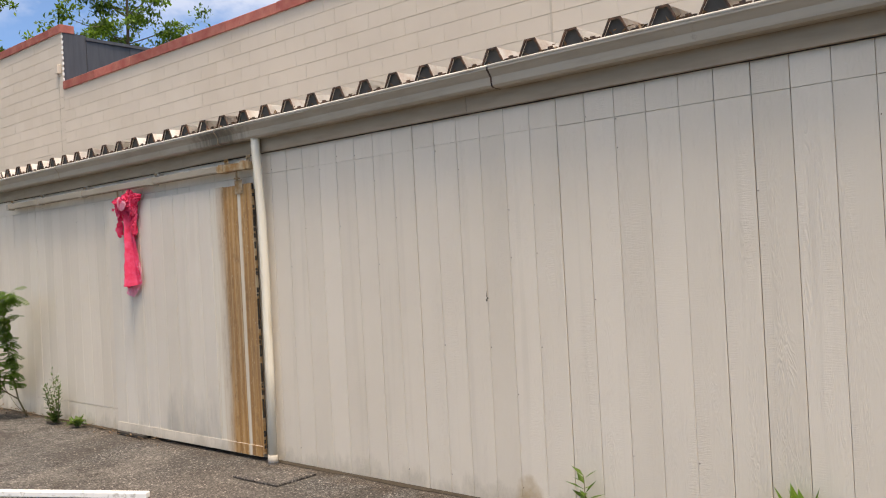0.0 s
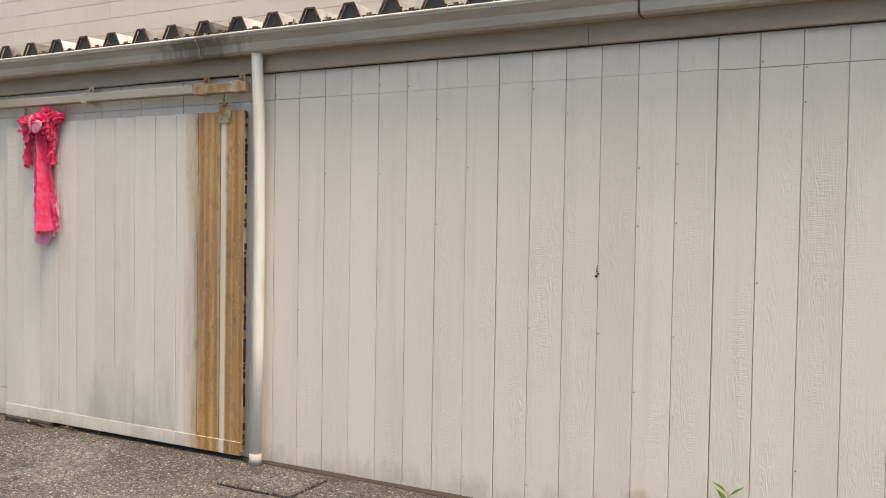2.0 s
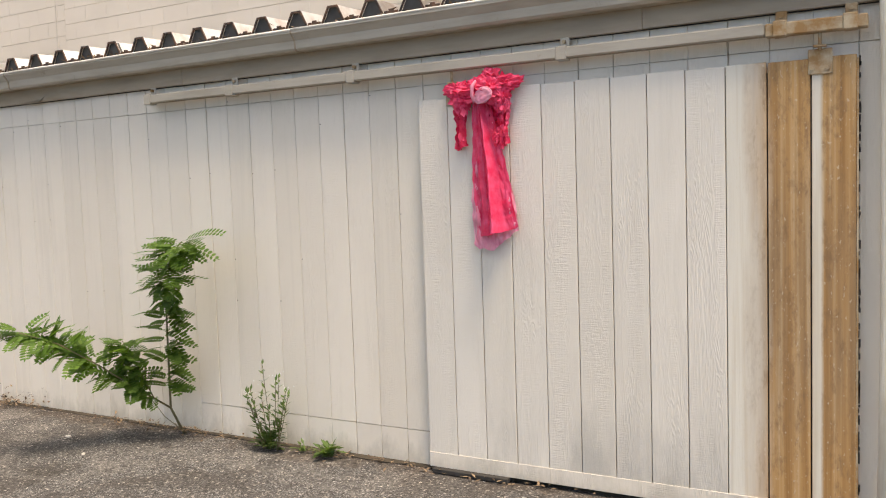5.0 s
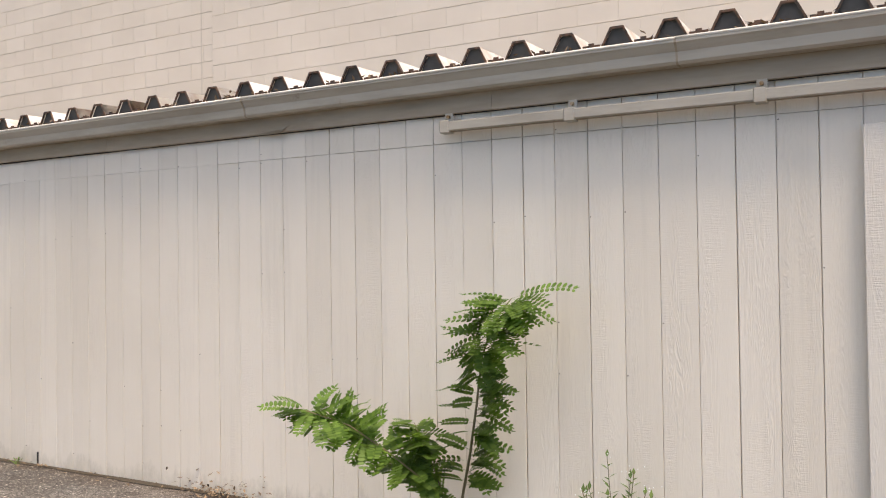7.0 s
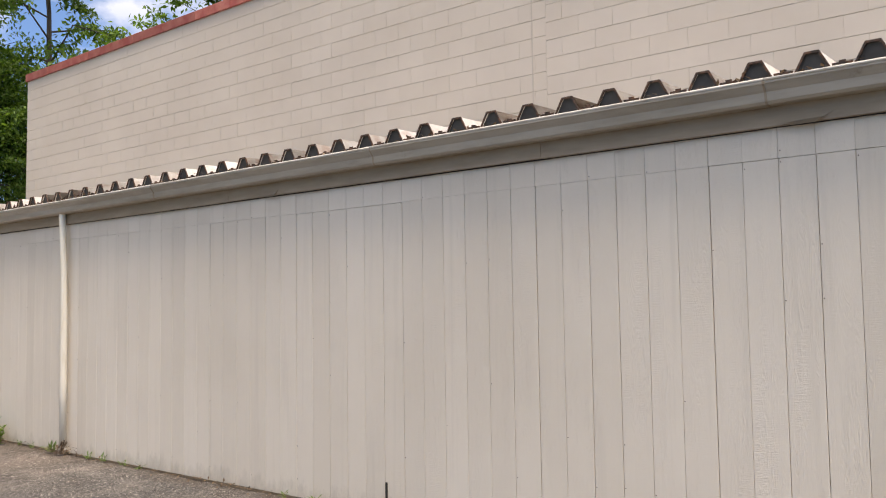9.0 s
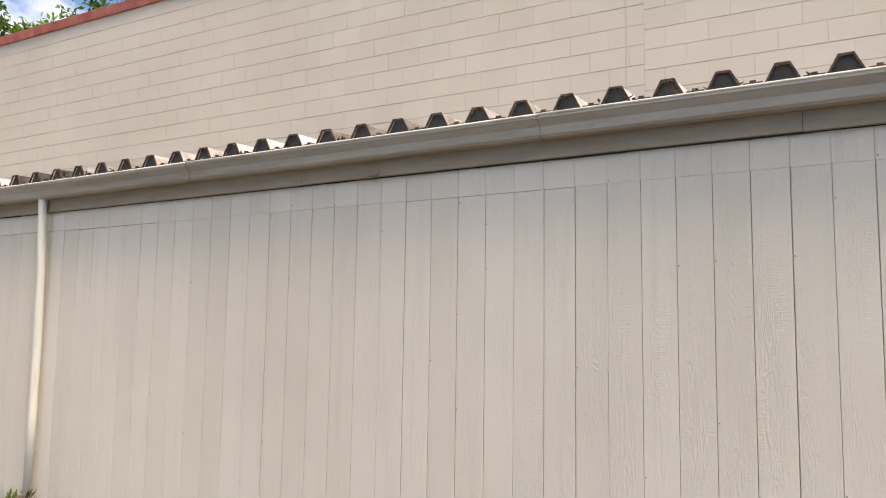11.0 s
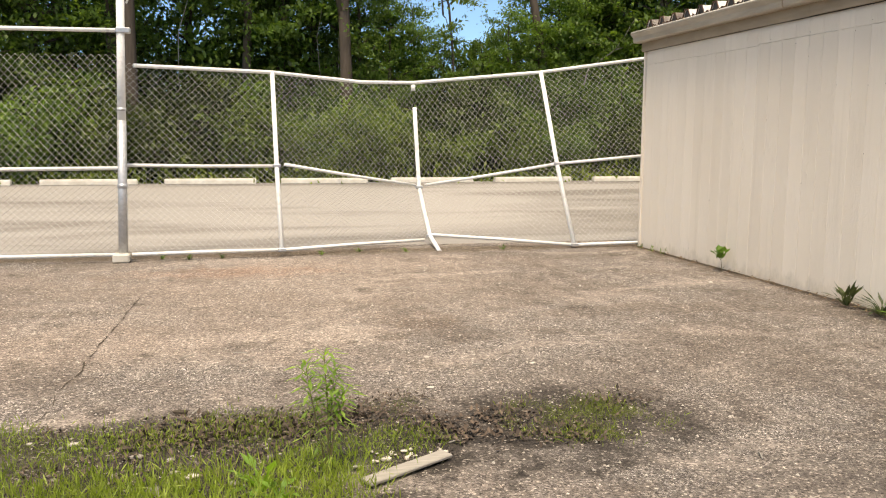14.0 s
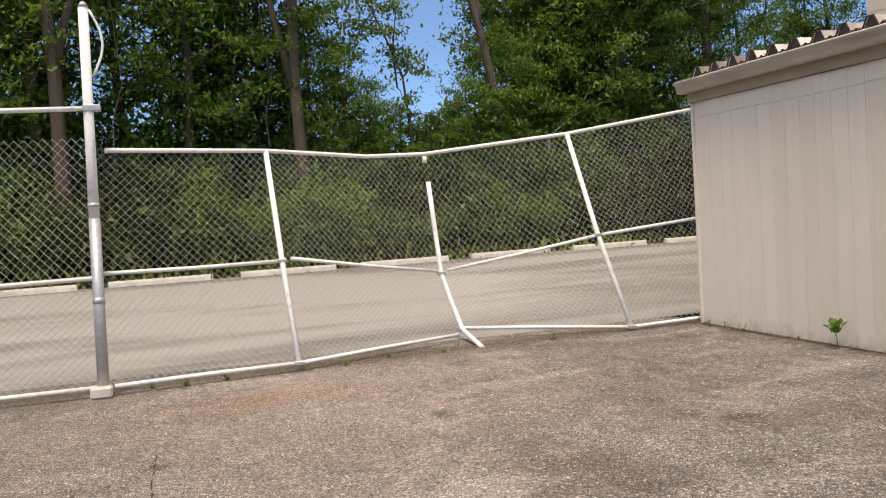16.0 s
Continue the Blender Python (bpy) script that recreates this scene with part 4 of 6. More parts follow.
# ---------------------------------------------------------------- block building behind
BY = 3.005
B_L, STEP_X, TOP_HI, TOP_LO = -22.01, -9.87, 6.23, 5.15
COURSE, BLK = 0.2032, 0.4064
cuts = [(B_L, STEP_X, TOP_HI), (STEP_X, 12.0, TOP_LO)]
bm = bmesh.new()
box(bm, B_L + 0.01, STEP_X - 0.01, BY + 0.007, BY + 0.20, 0, TOP_HI - 0.005)
box(bm, STEP_X - 0.0095, 12.0, BY + 0.007, BY + 0.20, 0, TOP_LO - 0.005)
block_wall = part("wall_block_front", bm, BLOCKJOINT)
tagged(block_wall, "cream painted concrete block wall of the taller building", "wall", kind="structure")
block_end = part("wall_block_end", boxed(B_L + 0.01, B_L + 0.21, BY + 0.203, 22.0, 0, TOP_HI - 0.005), BLOCK)
tagged(block_end, "cream painted block end wall of the taller building", "wall", kind="structure")


def block_mesh(w, h, d=0.016, c=0.0015):
    bm = boxed(0, w, 0, d, 0, h)
    front = [e for e in bm.edges if all(abs(v.co.y) < 1e-5 for v in e.verts)]
    bmesh.ops.bevel(bm, geom=front, offset=c, segments=1, affect="EDGES")
    me = bpy.data.meshes.new("block")
    bm.normal_update()
    bm.to_mesh(me)
    bm.free()
    me.materials.append(BLOCK)
    return me


rb = random.Random(9)
BLOCKS = {}
spare_v, spare_f = [], []
near = 0
for x0, x1, top in cuts:
    row = 0
    z = top - COURSE
    while z > 2.9:
        x = x0 - (BLK / 2 if row % 2 else 0)
        while x < x1:
            a, b = max(x, x0), min(x + BLK, x1)
            if b - a > 0.02:
                j = rb.choice((0.0006, 0.0008, 0.0015))
                w, h = round(b - a - j, 3), round(COURSE - rb.choice((0.004, 0.005, 0.007)), 3)
                y = BY - rb.uniform(-0.001, 0.001)
                if near < 300 and -14.5 < a < -4.2:
                    if (w, h) not in BLOCKS:
                        BLOCKS[(w, h)] = block_mesh(w, h)
                    ob = new("block", BLOCKS[(w, h)])
                    ob.location, ob.parent = (a + j, y, z), block_wall
                    near += 1
                else:
                    o, c, d = len(spare_v), 0.0015, 0.016
                    X0, X1, Z0, Z1 = a + j, a + j + w, z, z + h
                    spare_v += [(X0, y + d, Z0), (X1, y + d, Z0), (X1, y + d, Z1), (X0, y + d, Z1), (X0, y + c, Z0), (X1, y + c, Z0), (X1, y + c, Z1), (X0, y + c, Z1),
                                (X0 + c, y, Z0 + c), (X1 - c, y, Z0 + c), (X1 - c, y, Z1 - c), (X0 + c, y, Z1 - c)]
                    for p, q in ((0, 4), (4, 8)):
                        spare_f += [(o + p + k, o + p + (k + 1) % 4, o + q + (k + 1) % 4, o + q + k) for k in range(4)]
                    spare_f.append((o + 8, o + 9, o + 10, o + 11))
            x += BLK
        z -= COURSE
        row += 1
tagged(sheet("far_blocks", spare_v, spare_f, BLOCK, block_wall), kind="stuff")


def coping_run(x0, x1, top, label):
    c = thing("coping", label, "coping", "copings of the block wall", kind="structure")
    x, r = x0, random.Random(int(abs(x0) * 10))
    while x < x1 - 0.05:
        w = min(r.choice((0.62, 0.9, 1.2, 1.5)), x1 - x)
        up = r.uniform(-0.004, 0.006)
        part("coping_length", boxed(x, x + w - 0.006, BY - 0.035, BY + 0.24, top - 0.012, top + 0.135 + up, bevel=0.006), COPING, c)
        x += w
    return c


coping_run(B_L - 0.03, STEP_X + 0.03, TOP_HI, "weathered red painted coping on the high parapet")
coping_run(STEP_X + 0.032, 12.0, TOP_LO, "faded red painted coping on the low parapet")

flash = thing("parapet_flashing", "dark grey sheet metal cladding on the parapet step", "flashing", kind="structure")
for i in range(14):
    y = BY + 0.02 + i * 0.45
    part("flashing_sheet", boxed(STEP_X - 0.02 + 0.012 * (i % 2), STEP_X + 0.012 + 0.012 * (i % 2), y, y + 0.446, TOP_LO + 0.0, TOP_HI + (0.0 if i == 0 else -0.10)), DARKMETAL, flash)
part("flashing_cap", boxed(STEP_X - 0.05, STEP_X + 0.05, BY + 0.46, BY + 6.3, TOP_HI - 0.098, TOP_HI - 0.04), DARKMETAL, flash)
bm = bmesh.new()
for i in range(9):
    box(bm, STEP_X - 0.002, STEP_X + 0.02, BY - 0.012, BY + 0.016, TOP_LO + 0.16 + i * 0.10, TOP_LO + 0.215 + i * 0.10)
part("white_edge", bm, WHITEBOARD, flash, "broken white edge strip")
deck = part("roof_block", boxed(STEP_X + 0.03, 11.9, BY + 0.26, 21.0, TOP_LO - 0.45, TOP_LO - 0.30), DARKMETAL)
tagged(deck, "dark flat roof behind the parapet", "roof", kind="structure")
deck = part("roof_block_high", boxed(B_L + 0.25, STEP_X - 0.03, BY + 0.26, 21.0, TOP_HI - 0.45, TOP_HI - 0.30), DARKMETAL)
tagged(deck, "dark flat roof behind the high parapet", "roof", kind="structure")
jb = thing("junction_box", "small cream painted box on the block wall below the parapet", "box")
part("box_body", boxed(-10.06, -9.94, BY - 0.07, BY - 0.002, 5.46, 5.63, bevel=0.008), BLOCK, jb)
cj = part("control_joint", boxed(-10.058, -10.044, BY - 0.004, BY - 0.001, 3.0, 5.45), BLOCKJOINT)
tagged(cj, "vertical caulked control joint in the block wall", "joint", kind="structure")
cj = part("control_joint", boxed(0.93, 0.952, BY - 0.007, BY - 0.002, 3.0, TOP_LO - 0.015), BLOCKJOINT)
tagged(cj, "vertical caulked control joint in the block wall", "joint", kind="structure")


# ---------------------------------------------------------------- chain link fence
def lerp(a, b, u):
    return Vector(a).lerp(Vector(b), u)


def mesh_panel(parent, left, right, pitch=0.080, wire=0.0021, inset=0.0):
    """Woven wire diamonds between two upright lines of points, from foot to head."""
    L_, R_ = [Vector(p) for p in left], [Vector(p) for p in right]

    def at(u, v):
        def on(ps):
            s = max(0.0, min(1.0, v)) * (len(ps) - 1)
            k = min(int(s), len(ps) - 2)
            return ps[k].lerp(ps[k + 1], s - k)
        p = on(L_).lerp(on(R_), u)
        bul = 0.04 * math.sin(math.pi * u) * math.sin(math.pi * v)
        return p + Vector((-bul, 0, -0.02 * math.sin(math.pi * u)))
    W = (L_[0] - R_[0]).length
    H = sum((a - b).length for a, b in zip(L_, L_[1:]))
    nu, nv = max(1, round(W / pitch)), max(1, round(H / pitch))
    verts, faces = [], []
    for sgn in (1, -1):
        for k in range(-nv, nu + nv + 1):
            run = []
            for j in range(nv + 1):
                u = (k + sgn * j) / nu
                if -1e-6 <= u <= 1 + 1e-6:
                    run.append(at(u, j / nv) + Vector((0.003 * (1 if (j + (sgn > 0)) % 2 else -1), 0, 0)))
            for a, b in zip(run, run[1:]):
                d = (b - a).normalized()
                s = d.cross(Vector((1, 0, 0))).normalized() * wire
                t = Vector((1, 0, 0)) * wire
                o = len(verts)
                for q in (a, b):
                    verts.extend((q + s, q - s * 0.5 + t * 0.87, q - s * 0.5 - t * 0.87))
                for i in range(3):
                    faces.append((o + i, o + (i + 1) % 3, o + 3 + (i + 1) % 3, o + 3 + i))
    return sheet("wire_mesh", verts, faces, WIRE, parent)


fence = thing("chain_link_fence", "bent white chain link fence leaning away from the yard", "fence")
P0b, P0m, P0t = Vector((-21.62, -6.64, 0.0)), Vector((-21.85, -6.66, 1.13)), Vector((-21.93, -6.60, 2.33))
P1b, P1m, P1t = Vector((-21.78, -4.80, 0.06)), Vector((-22.36, -4.82, 1.10)), Vector((-22.98, -4.83, 2.332))
P2b, P2k, P2m, P2t = Vector((-21.98, -2.77, 0.0)), Vector((-22.54, -2.746, 0.124)), Vector((-23.05, -2.796, 0.77)), Vector((-23.35, -2.823, 2.258))
P3b, P3m, P3t = Vector((-21.86, -0.89, 0.04)), Vector((-22.42, -0.95, 1.12)), Vector((-22.96, -1.02, 2.42))
P4b, P4m, P4t = Vector((-21.9, 1.6, 0.06)), Vector((-22.35, 1.6, 1.36)), Vector((-22.85, 1.6, 2.80))
part("post", tubed([P1b, P1m, P1t], 0.030, 10), POLE, fence)
part("post", tubed([P2b + Vector((0.12, 0, 0.0)), P2k, P2k.lerp(P2m, 0.5) + Vector((-0.03, 0, 0)), P2m, lerp(P2m, P2t, 0.45), lerp(P2m, P2t, 0.76)], [0.027, 0.03, 0.03, 0.03, 0.03, 0.03], 10), POLE, fence, "broken post bent at its foot")
part("post", tubed([P3b, P3m, P3t], 0.030, 10), POLE, fence)
part("post_cap", tubed([P2t + Vector((0, 0, -0.11)), P2t + Vector((0, 0, -0.03))], [0.034, 0.03], 8), POLE, fence)
sag = lerp(P1t, P2t, 0.62) + Vector((-0.05, 0, -0.04))
part("top_rail", tubed([P0t + Vector((-0.05, 0.12, -0.03)), P1t, sag, P2t, P3t, P4t], 0.024, 10), POLE, fence)
for a, b in ((P0m, P1m), (P1m + Vector((0, 0.1, 0.02)), P2m + Vector((0, -0.05, 0.03))), (P2m + Vector((0, 0.08, 0.03)), P3m), (P3m, P4m)):
    part("middle_rail", tubed([a, lerp(a, b, 0.5) + Vector((0, 0, -0.008)), b], 0.020, 8), POLE, fence)
for a, b in ((P0b + Vector((0, 0.1, 0.09)), P1b + Vector((0, 0, 0.02))), (P1b + Vector((0, 0, 0.02)), P2k + Vector((0.1, -0.1, -0.04))), (P2k + Vector((0, 0, 0.02)), P3b), (P3b, P4b)):
    part("bottom_rail", tubed([a, lerp(a, b, 0.5) + Vector((0, 0, 0.006)), b], 0.022, 8), POLE, fence)
for p in (P1m, P2m, P3m, P1b + Vector((0, 0, 0.02)), P3b, P2k):
    part("clamp", boxed(p.x - 0.04, p.x + 0.04, p.y - 0.05, p.y + 0.05, p.z - 0.02, p.z + 0.025, bevel=0.008), GALV, fence)
mesh_panel(fence, [P0b + Vector((0, 0.07, 0.08)), P0m, P0t], [P1b, P1m, P1t])
mesh_panel(fence, [P1b, P1m, P1t], [P2k, P2m, P2t])
mesh_panel(fence, [P2k, P2m, P2t], [P3b, P3m, P3t])
mesh_panel(fence, [P3b, P3m, P3t], [P4b, P4m, P4t])

side = thing("chain_link_gate", "tall galvanized gate post with a chain link panel beside the fence", "fence")
gp_top = Vector((-21.98, -6.58, 3.66))
post_lower = part("post_lower", tubed([P0b, lerp(P0b, gp_top, 0.45)], 0.052, 14), GALV, side)
post_upper = part("post_upper", tubed([lerp(P0b, gp_top, 0.45), lerp(P0b, gp_top, 0.66), gp_top], [0.048, 0.046, 0.046], 14), POLE, side)
part("sleeve", tubed([lerp(P0b, gp_top, 0.235), lerp(P0b, gp_top, 0.25)], 0.056, 14), GALV, post_lower)
part("sleeve", tubed([lerp(P0b, gp_top, 0.48), lerp(P0b, gp_top, 0.49)], 0.053, 14), GALV, post_upper)
part("footing", boxed(-21.72, -21.52, -6.75, -6.56, 0.0, 0.11, bevel=0.02), CONCRETE, side, "worn concrete footing of the post")
part("cap", tubed([gp_top, gp_top + Vector((0, 0, 0.05))], [0.052, 0.02], 12), GALV, post_upper)
loop = [gp_top + Vector((0.03, 0.05 + 0.10 * math.sin(s * 3.14), -0.03 - 0.62 * s)) for s in [i / 10 for i in range(11)]]
part("cable", tubed(loop, 0.012, 6), POLE, side)
A0, A1 = lerp(P0b, gp_top, 0.735), Vector((-22.0, -10.2, 2.66))
part("top_rail", tubed([A0, A1], 0.024, 10), POLE, side)
part("clamp", boxed(A0.x - 0.05, A0.x + 0.06, A0.y - 0.05, A0.y + 0.11, A0.z - 0.03, A0.z + 0.03, bevel=0.008), GALV, side)
B0, B1 = lerp(P0b, gp_top, 0.30), Vector((-21.9, -10.2, 1.06))
part("middle_rail", tubed([B0, B1], 0.022, 8), POLE, side)
C0, C1 = Vector((-21.63, -6.72, 0.09)), Vector((-21.75, -10.2, 0.09))
part("bottom_rail", tubed([C0, C1], 0.024, 8), POLE, side)
top0 = lerp(P0b, gp_top, 0.66)
mesh_panel(side, [C1, B1, Vector((-22.0, -10.2, 2.42))], [C0, B0, top0])

# ---------------------------------------------------------------- wheel stops
def wheel_stop():
    s = thing("wheel_stop", "whitewashed concrete wheel stop on the parking lot", "wheel stop", "wheel stops along the lot")
    prof = [(0.09, 0.0), (0.075, 0.09), (0.05, 0.135), (-0.05, 0.135), (-0.075, 0.09), (-0.09, 0.0)]
    bm = bmesh.new()
    a = [bm.verts.new((x, -1.07, z)) for x, z in prof]
    b = [bm.verts.new((x, 1.07, z)) for x, z in prof]
    for i in range(6):
        bm.faces.new((a[i], b[i], b[(i + 1) % 6], a[(i + 1) % 6]))
    bm.faces.new(a)
    bm.faces.new(b[::-1])
    bmesh.ops.bevel(bm, geom=bm.edges[:], offset=0.012, segments=1, affect="EDGES")
    part("stop_body", bm, CONCRETE, s)
    return s


first = wheel_stop()
for k in range(-4, 8):
    y = -3.23 + 2.74 * k
    x = -32.35 - 0.03 * (k % 3)
    m = pose(x, y, ground_z(x, y) - 0.004, 0, 0, random.Random(k + 50).uniform(-1.5, 1.5))
    if k == -4:
        first.matrix_basis = m
    else:
        copy_thing(first, m)


# ---------------------------------------------------------------- trees and shrubs
def leaves_mesh(name, sprays, material, size, per, seed, parent, droop=0.4, slim=1.0, spread=None, flat=0.55):
    """Sprays of small pointed leaves about the given points, as one crown."""
    g = np.random.default_rng(seed)
    c = np.repeat(np.asarray(sprays, dtype=float), per, axis=0)
    n = len(c)
    off = g.normal(0, 1, (n, 3)) * (np.array(spread) if spread else size * np.array([1.7, 1.7, 1.15]))
    if spread:
        tilt = np.repeat(g.normal(0, 0.45, (len(sprays), 2)), per, axis=0)
        off[:, 2] += (off[:, :2] * tilt).sum(axis=1) - 0.25 * np.linalg.norm(off[:, :2], axis=1)
    c = c + off
    d = g.normal(0, 1, (n, 3))
    d[:, 2] -= droop
    d /= np.linalg.norm(d, axis=1)[:, None]
    up = g.normal(0, flat, (n, 3)) + np.array([0, 0, 1.0])
    s = np.cross(d, up)
    s /= np.linalg.norm(s, axis=1)[:, None] + 1e-9
    nn = np.cross(s, d)
    ln = size * g.uniform(0.7, 1.35, (n, 1))
    w = ln * slim * g.uniform(0.32, 0.5, (n, 1))
    mid = c + d * ln * 0.45 + nn * w * 0.15
    v = np.stack([c, mid + s * w / 2, c + d * ln, mid - s * w / 2], axis=1).reshape(-1, 3)
    me = bpy.data.meshes.new(name)
    me.vertices.add(4 * n)
    me.vertices.foreach_set("co", v.ravel())
    me.loops.add(4 * n)
    me.loops.foreach_set("vertex_index", np.arange(4 * n, dtype=np.int32))
    me.polygons.add(n)
    me.polygons.foreach_set("loop_start", np.arange(0, 4 * n, 4, dtype=np.int32))
    me.materials.append(material)
    me.update(calc_edges=True)
    ob = new(name, me)
    ob.parent = parent
    return ob


def tree(seed, height, base, spread, label, leaf=0.165, per=72, material=None, fork=False, vine=0.0, limbs=32, thick=0.15, plate=(0.36, 0.36, 0.05)):
    """A tapered trunk, limbs that bend upwards, and a crown of leaf sprays with gaps."""
    r = random.Random(seed)
    t = thing("tree", label, "tree", "trees of the wood")
    lean = (r.uniform(-0.05, 0.05), r.uniform(-0.05, 0.05))
    line = [Vector((lean[0] * z + 0.14 * noise.noise((z * 0.3, seed, 0)), lean[1] * z + 0.14 * noise.noise((z * 0.3, 0, seed)), z)) for z in [height * i / 12 for i in range(13)]]
    line[0].z = -0.3
    bm = tubed(line, [thick * (1.25 if i == 0 else 1 - 0.075 * i) + 0.012 for i in range(13)], 8)
    if fork:
        o = line[6]
        tube(bm, [o, o + Vector((0.1, -0.5, height * 0.13)), o + Vector((0.15, -0.8, height * 0.33))], [thick * 0.5, thick * 0.38, thick * 0.15], 7)
    sprays = []
    for i in range(limbs):
        v = base + (0.97 - base) * (i + r.random()) / limbs
        k = min(int(v * 12), 11)
        p = line[k].lerp(line[k + 1], v * 12 - k)
        a = i * 2.4 + r.uniform(-0.5, 0.5)
        u = (v - base) / (1 - base)
        ln = spread * (0.55 + 0.75 * math.sin(math.pi * min(1, u * 0.85 + 0.12))) * r.uniform(0.65, 1.15)
        q1 = p + Vector((math.cos(a) * ln * 0.5, math.sin(a) * ln * 0.5, ln * r.uniform(0.05, 0.4)))
        q2 = p + Vector((math.cos(a + 0.25) * ln, math.sin(a + 0.25) * ln, ln * r.uniform(0.05, 0.55)))
        tube(bm, [p, q1, q2], [0.018 + thick * 0.3 * (1 - v), 0.014 + thick * 0.16 * (1 - v), 0.008], 5, caps=False)
        for j in range(r.randint(5, 8)):
            s = r.uniform(0.3, 1.05)
            c = p.lerp(q1, s * 2) if s < 0.5 else q1.lerp(q2, (s - 0.5) * 2)
            g = 0.07 * ln + 0.06
            sprays.append(c + Vector((r.gauss(0, g), r.gauss(0, g), r.gauss(0, g * 0.75))))
        if r.random() < 0.5:
            w = q1 + Vector((r.uniform(-0.5, 0.5), r.uniform(-0.5, 0.5), r.uniform(-0.6, 0.5)))
            tube(bm, [q1, w], [0.012, 0.006], 4, caps=False)
    for i in range(int(vine * 40)):
        z = r.uniform(0.3, height * 0.40)
        k = min(int(z / height * 12), 11)
        p = line[k].lerp(line[k + 1], z / height * 12 - k)
        sprays.append(p + Vector((r.gauss(0, 0.4), r.gauss(0, 0.4), 0)))
    part("trunk", bm, BARK, t)
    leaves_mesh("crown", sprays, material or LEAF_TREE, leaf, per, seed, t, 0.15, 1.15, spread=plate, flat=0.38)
    return t


def shrub(seed, height, spread, material, label, per=24, leaf=0.19):
    """Several stems from one foot with leaves down to the ground."""
    r = random.Random(seed)
    t = thing("shrub", label, "shrub", "shrubs at the edge of the wood")
    bm, sprays = bmesh.new(), []
    for i in range(16):
        a, ln = r.uniform(0, 6.28), r.uniform(0.5, 1.0)
        tip = Vector((math.cos(a) * spread * ln, math.sin(a) * spread * ln, height * r.uniform(0.35, 1.0)))
        mid = Vector((tip.x * 0.4, tip.y * 0.4, tip.z * 0.65))
        tube(bm, [(0, 0, -0.2), mid, tip], [0.022, 0.013, 0.005], 5, caps=False)
        for j in range(13):
            s = r.uniform(0.1, 1.05)
            c = Vector((0, 0, 0)).lerp(mid, s * 2) if s < 0.5 else mid.lerp(tip, (s - 0.5) * 2)
            sprays.append(c + Vector((r.gauss(0, 0.24), r.gauss(0, 0.24), abs(r.gauss(0, 0.2)))))
    part("branching", bm, BARK, t)
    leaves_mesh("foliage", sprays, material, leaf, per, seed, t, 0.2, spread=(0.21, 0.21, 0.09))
    return t


rt = random.Random(77)
KINDS = [tree(101, 15.0, 0.22, 2.4, "tall dark green broadleaf tree at the wood's edge", vine=0.8),
         tree(102, 17.0, 0.30, 2.6, "tall slender broadleaf tree with a ragged crown", vine=0.4),
         tree(103, 13.0, 0.16, 2.2, "dark leafy tree with low hanging limbs", vine=1.0),
         tree(104, 16.0, 0.38, 2.3, "tall woodland tree with a bare lower trunk", limbs=28, vine=0.5),
         tree(105, 11.0, 0.12, 2.0, "young broadleaf tree leafy to the ground", vine=0.3)]


def in_gap(x, y, r):
    """Whether a crown would close the open strip of sky between the trees."""
    for ex, ey in ((-11.7, -5.4), (-13.3, -6.1)):
        u = (y - ey) / (ex - x)
        m = r / (ex - x)
        if 0.200 - m * 0.75 < u < 0.365 + m * 0.62:
            return True
    return False


spots = []
for row, (x0, dy) in enumerate(((-36.0, 2.6), (-39.5, 2.8), (-43.5, 3.4))):
    y = -34.0
    while y < (17.0 if row < 2 else 13.0):
        spots.append((x0 + rt.uniform(-1.1, 1.1), y + rt.uniform(-0.8, 0.8), row))
        y += dy * rt.uniform(0.75, 1.3)
for i in range(15):
    spots.append((rt.uniform(-47, -38), -40 + 2.5 * i + rt.uniform(-0.5, 0.5), 4))
for i in range(10):
    spots.append((rt.uniform(-46, -38), 6.5 + 1.0 * i, 4))
used = set()
for x, y, row in spots:
    k = rt.randrange(5)
    sc = rt.uniform(0.85, 1.12) if y < 4.0 else rt.uniform(0.62, 0.80)
    if in_gap(x, y, 3.3 * sc) or (row >= 1 and -9.5 < y < -2.5):
        continue
    m = pose(x, y, ground_z(x, y) - 0.05, 0, 0, rt.uniform(0, 360))
    if y > 6.5 and row >= 2:
        continue
    if k not in used:
        used.add(k)
        KINDS[k].matrix_basis = m
    else:
        c = copy_thing(KINDS[k], m)
        c.scale = (sc, sc, sc)
for k in range(5):
    if k not in used:
        KINDS[k].matrix_basis = pose(-52, -10 - 4 * k, 0.8)

for k, x, y in ((0, -36.4, -4.1), (2, -38.0, -3.9), (4, -36.8, -3.2), (2, -37.2, -6.4), (0, -36.2, -8.6), (4, -36.0, 7.6), (2, -37.5, 6.9), (4, -37.0, -10.8), (4, -38.5, 5.7), (4, -38.0, 8.6), (2, -40.5, 7.3), (4, -39.5, 10.2)):
    copy_thing(KINDS[k], pose(x, y, ground_z(x, y) - 0.05, 0, 0, 40 * k + 31 * y))
# young growth that closes the foot of the open strip
for k, x, y, sc in ((4, -35.2, -1.9, 0.60), (4, -34.9, -1.0, 0.50), (4, -35.3, -0.3, 0.44), (4, -36.0, 0.6, 0.38), (4, -35.7, 1.6, 0.36), (4, -35.4, 2.5, 0.44), (4, -36.2, 4.4, 0.56), (2, -36.6, -2.4, 0.50)):
    copy_thing(KINDS[k], pose(x, y, ground_z(x, y) - 0.05, 0, 0, 77 * y)).scale = (sc, sc, sc)
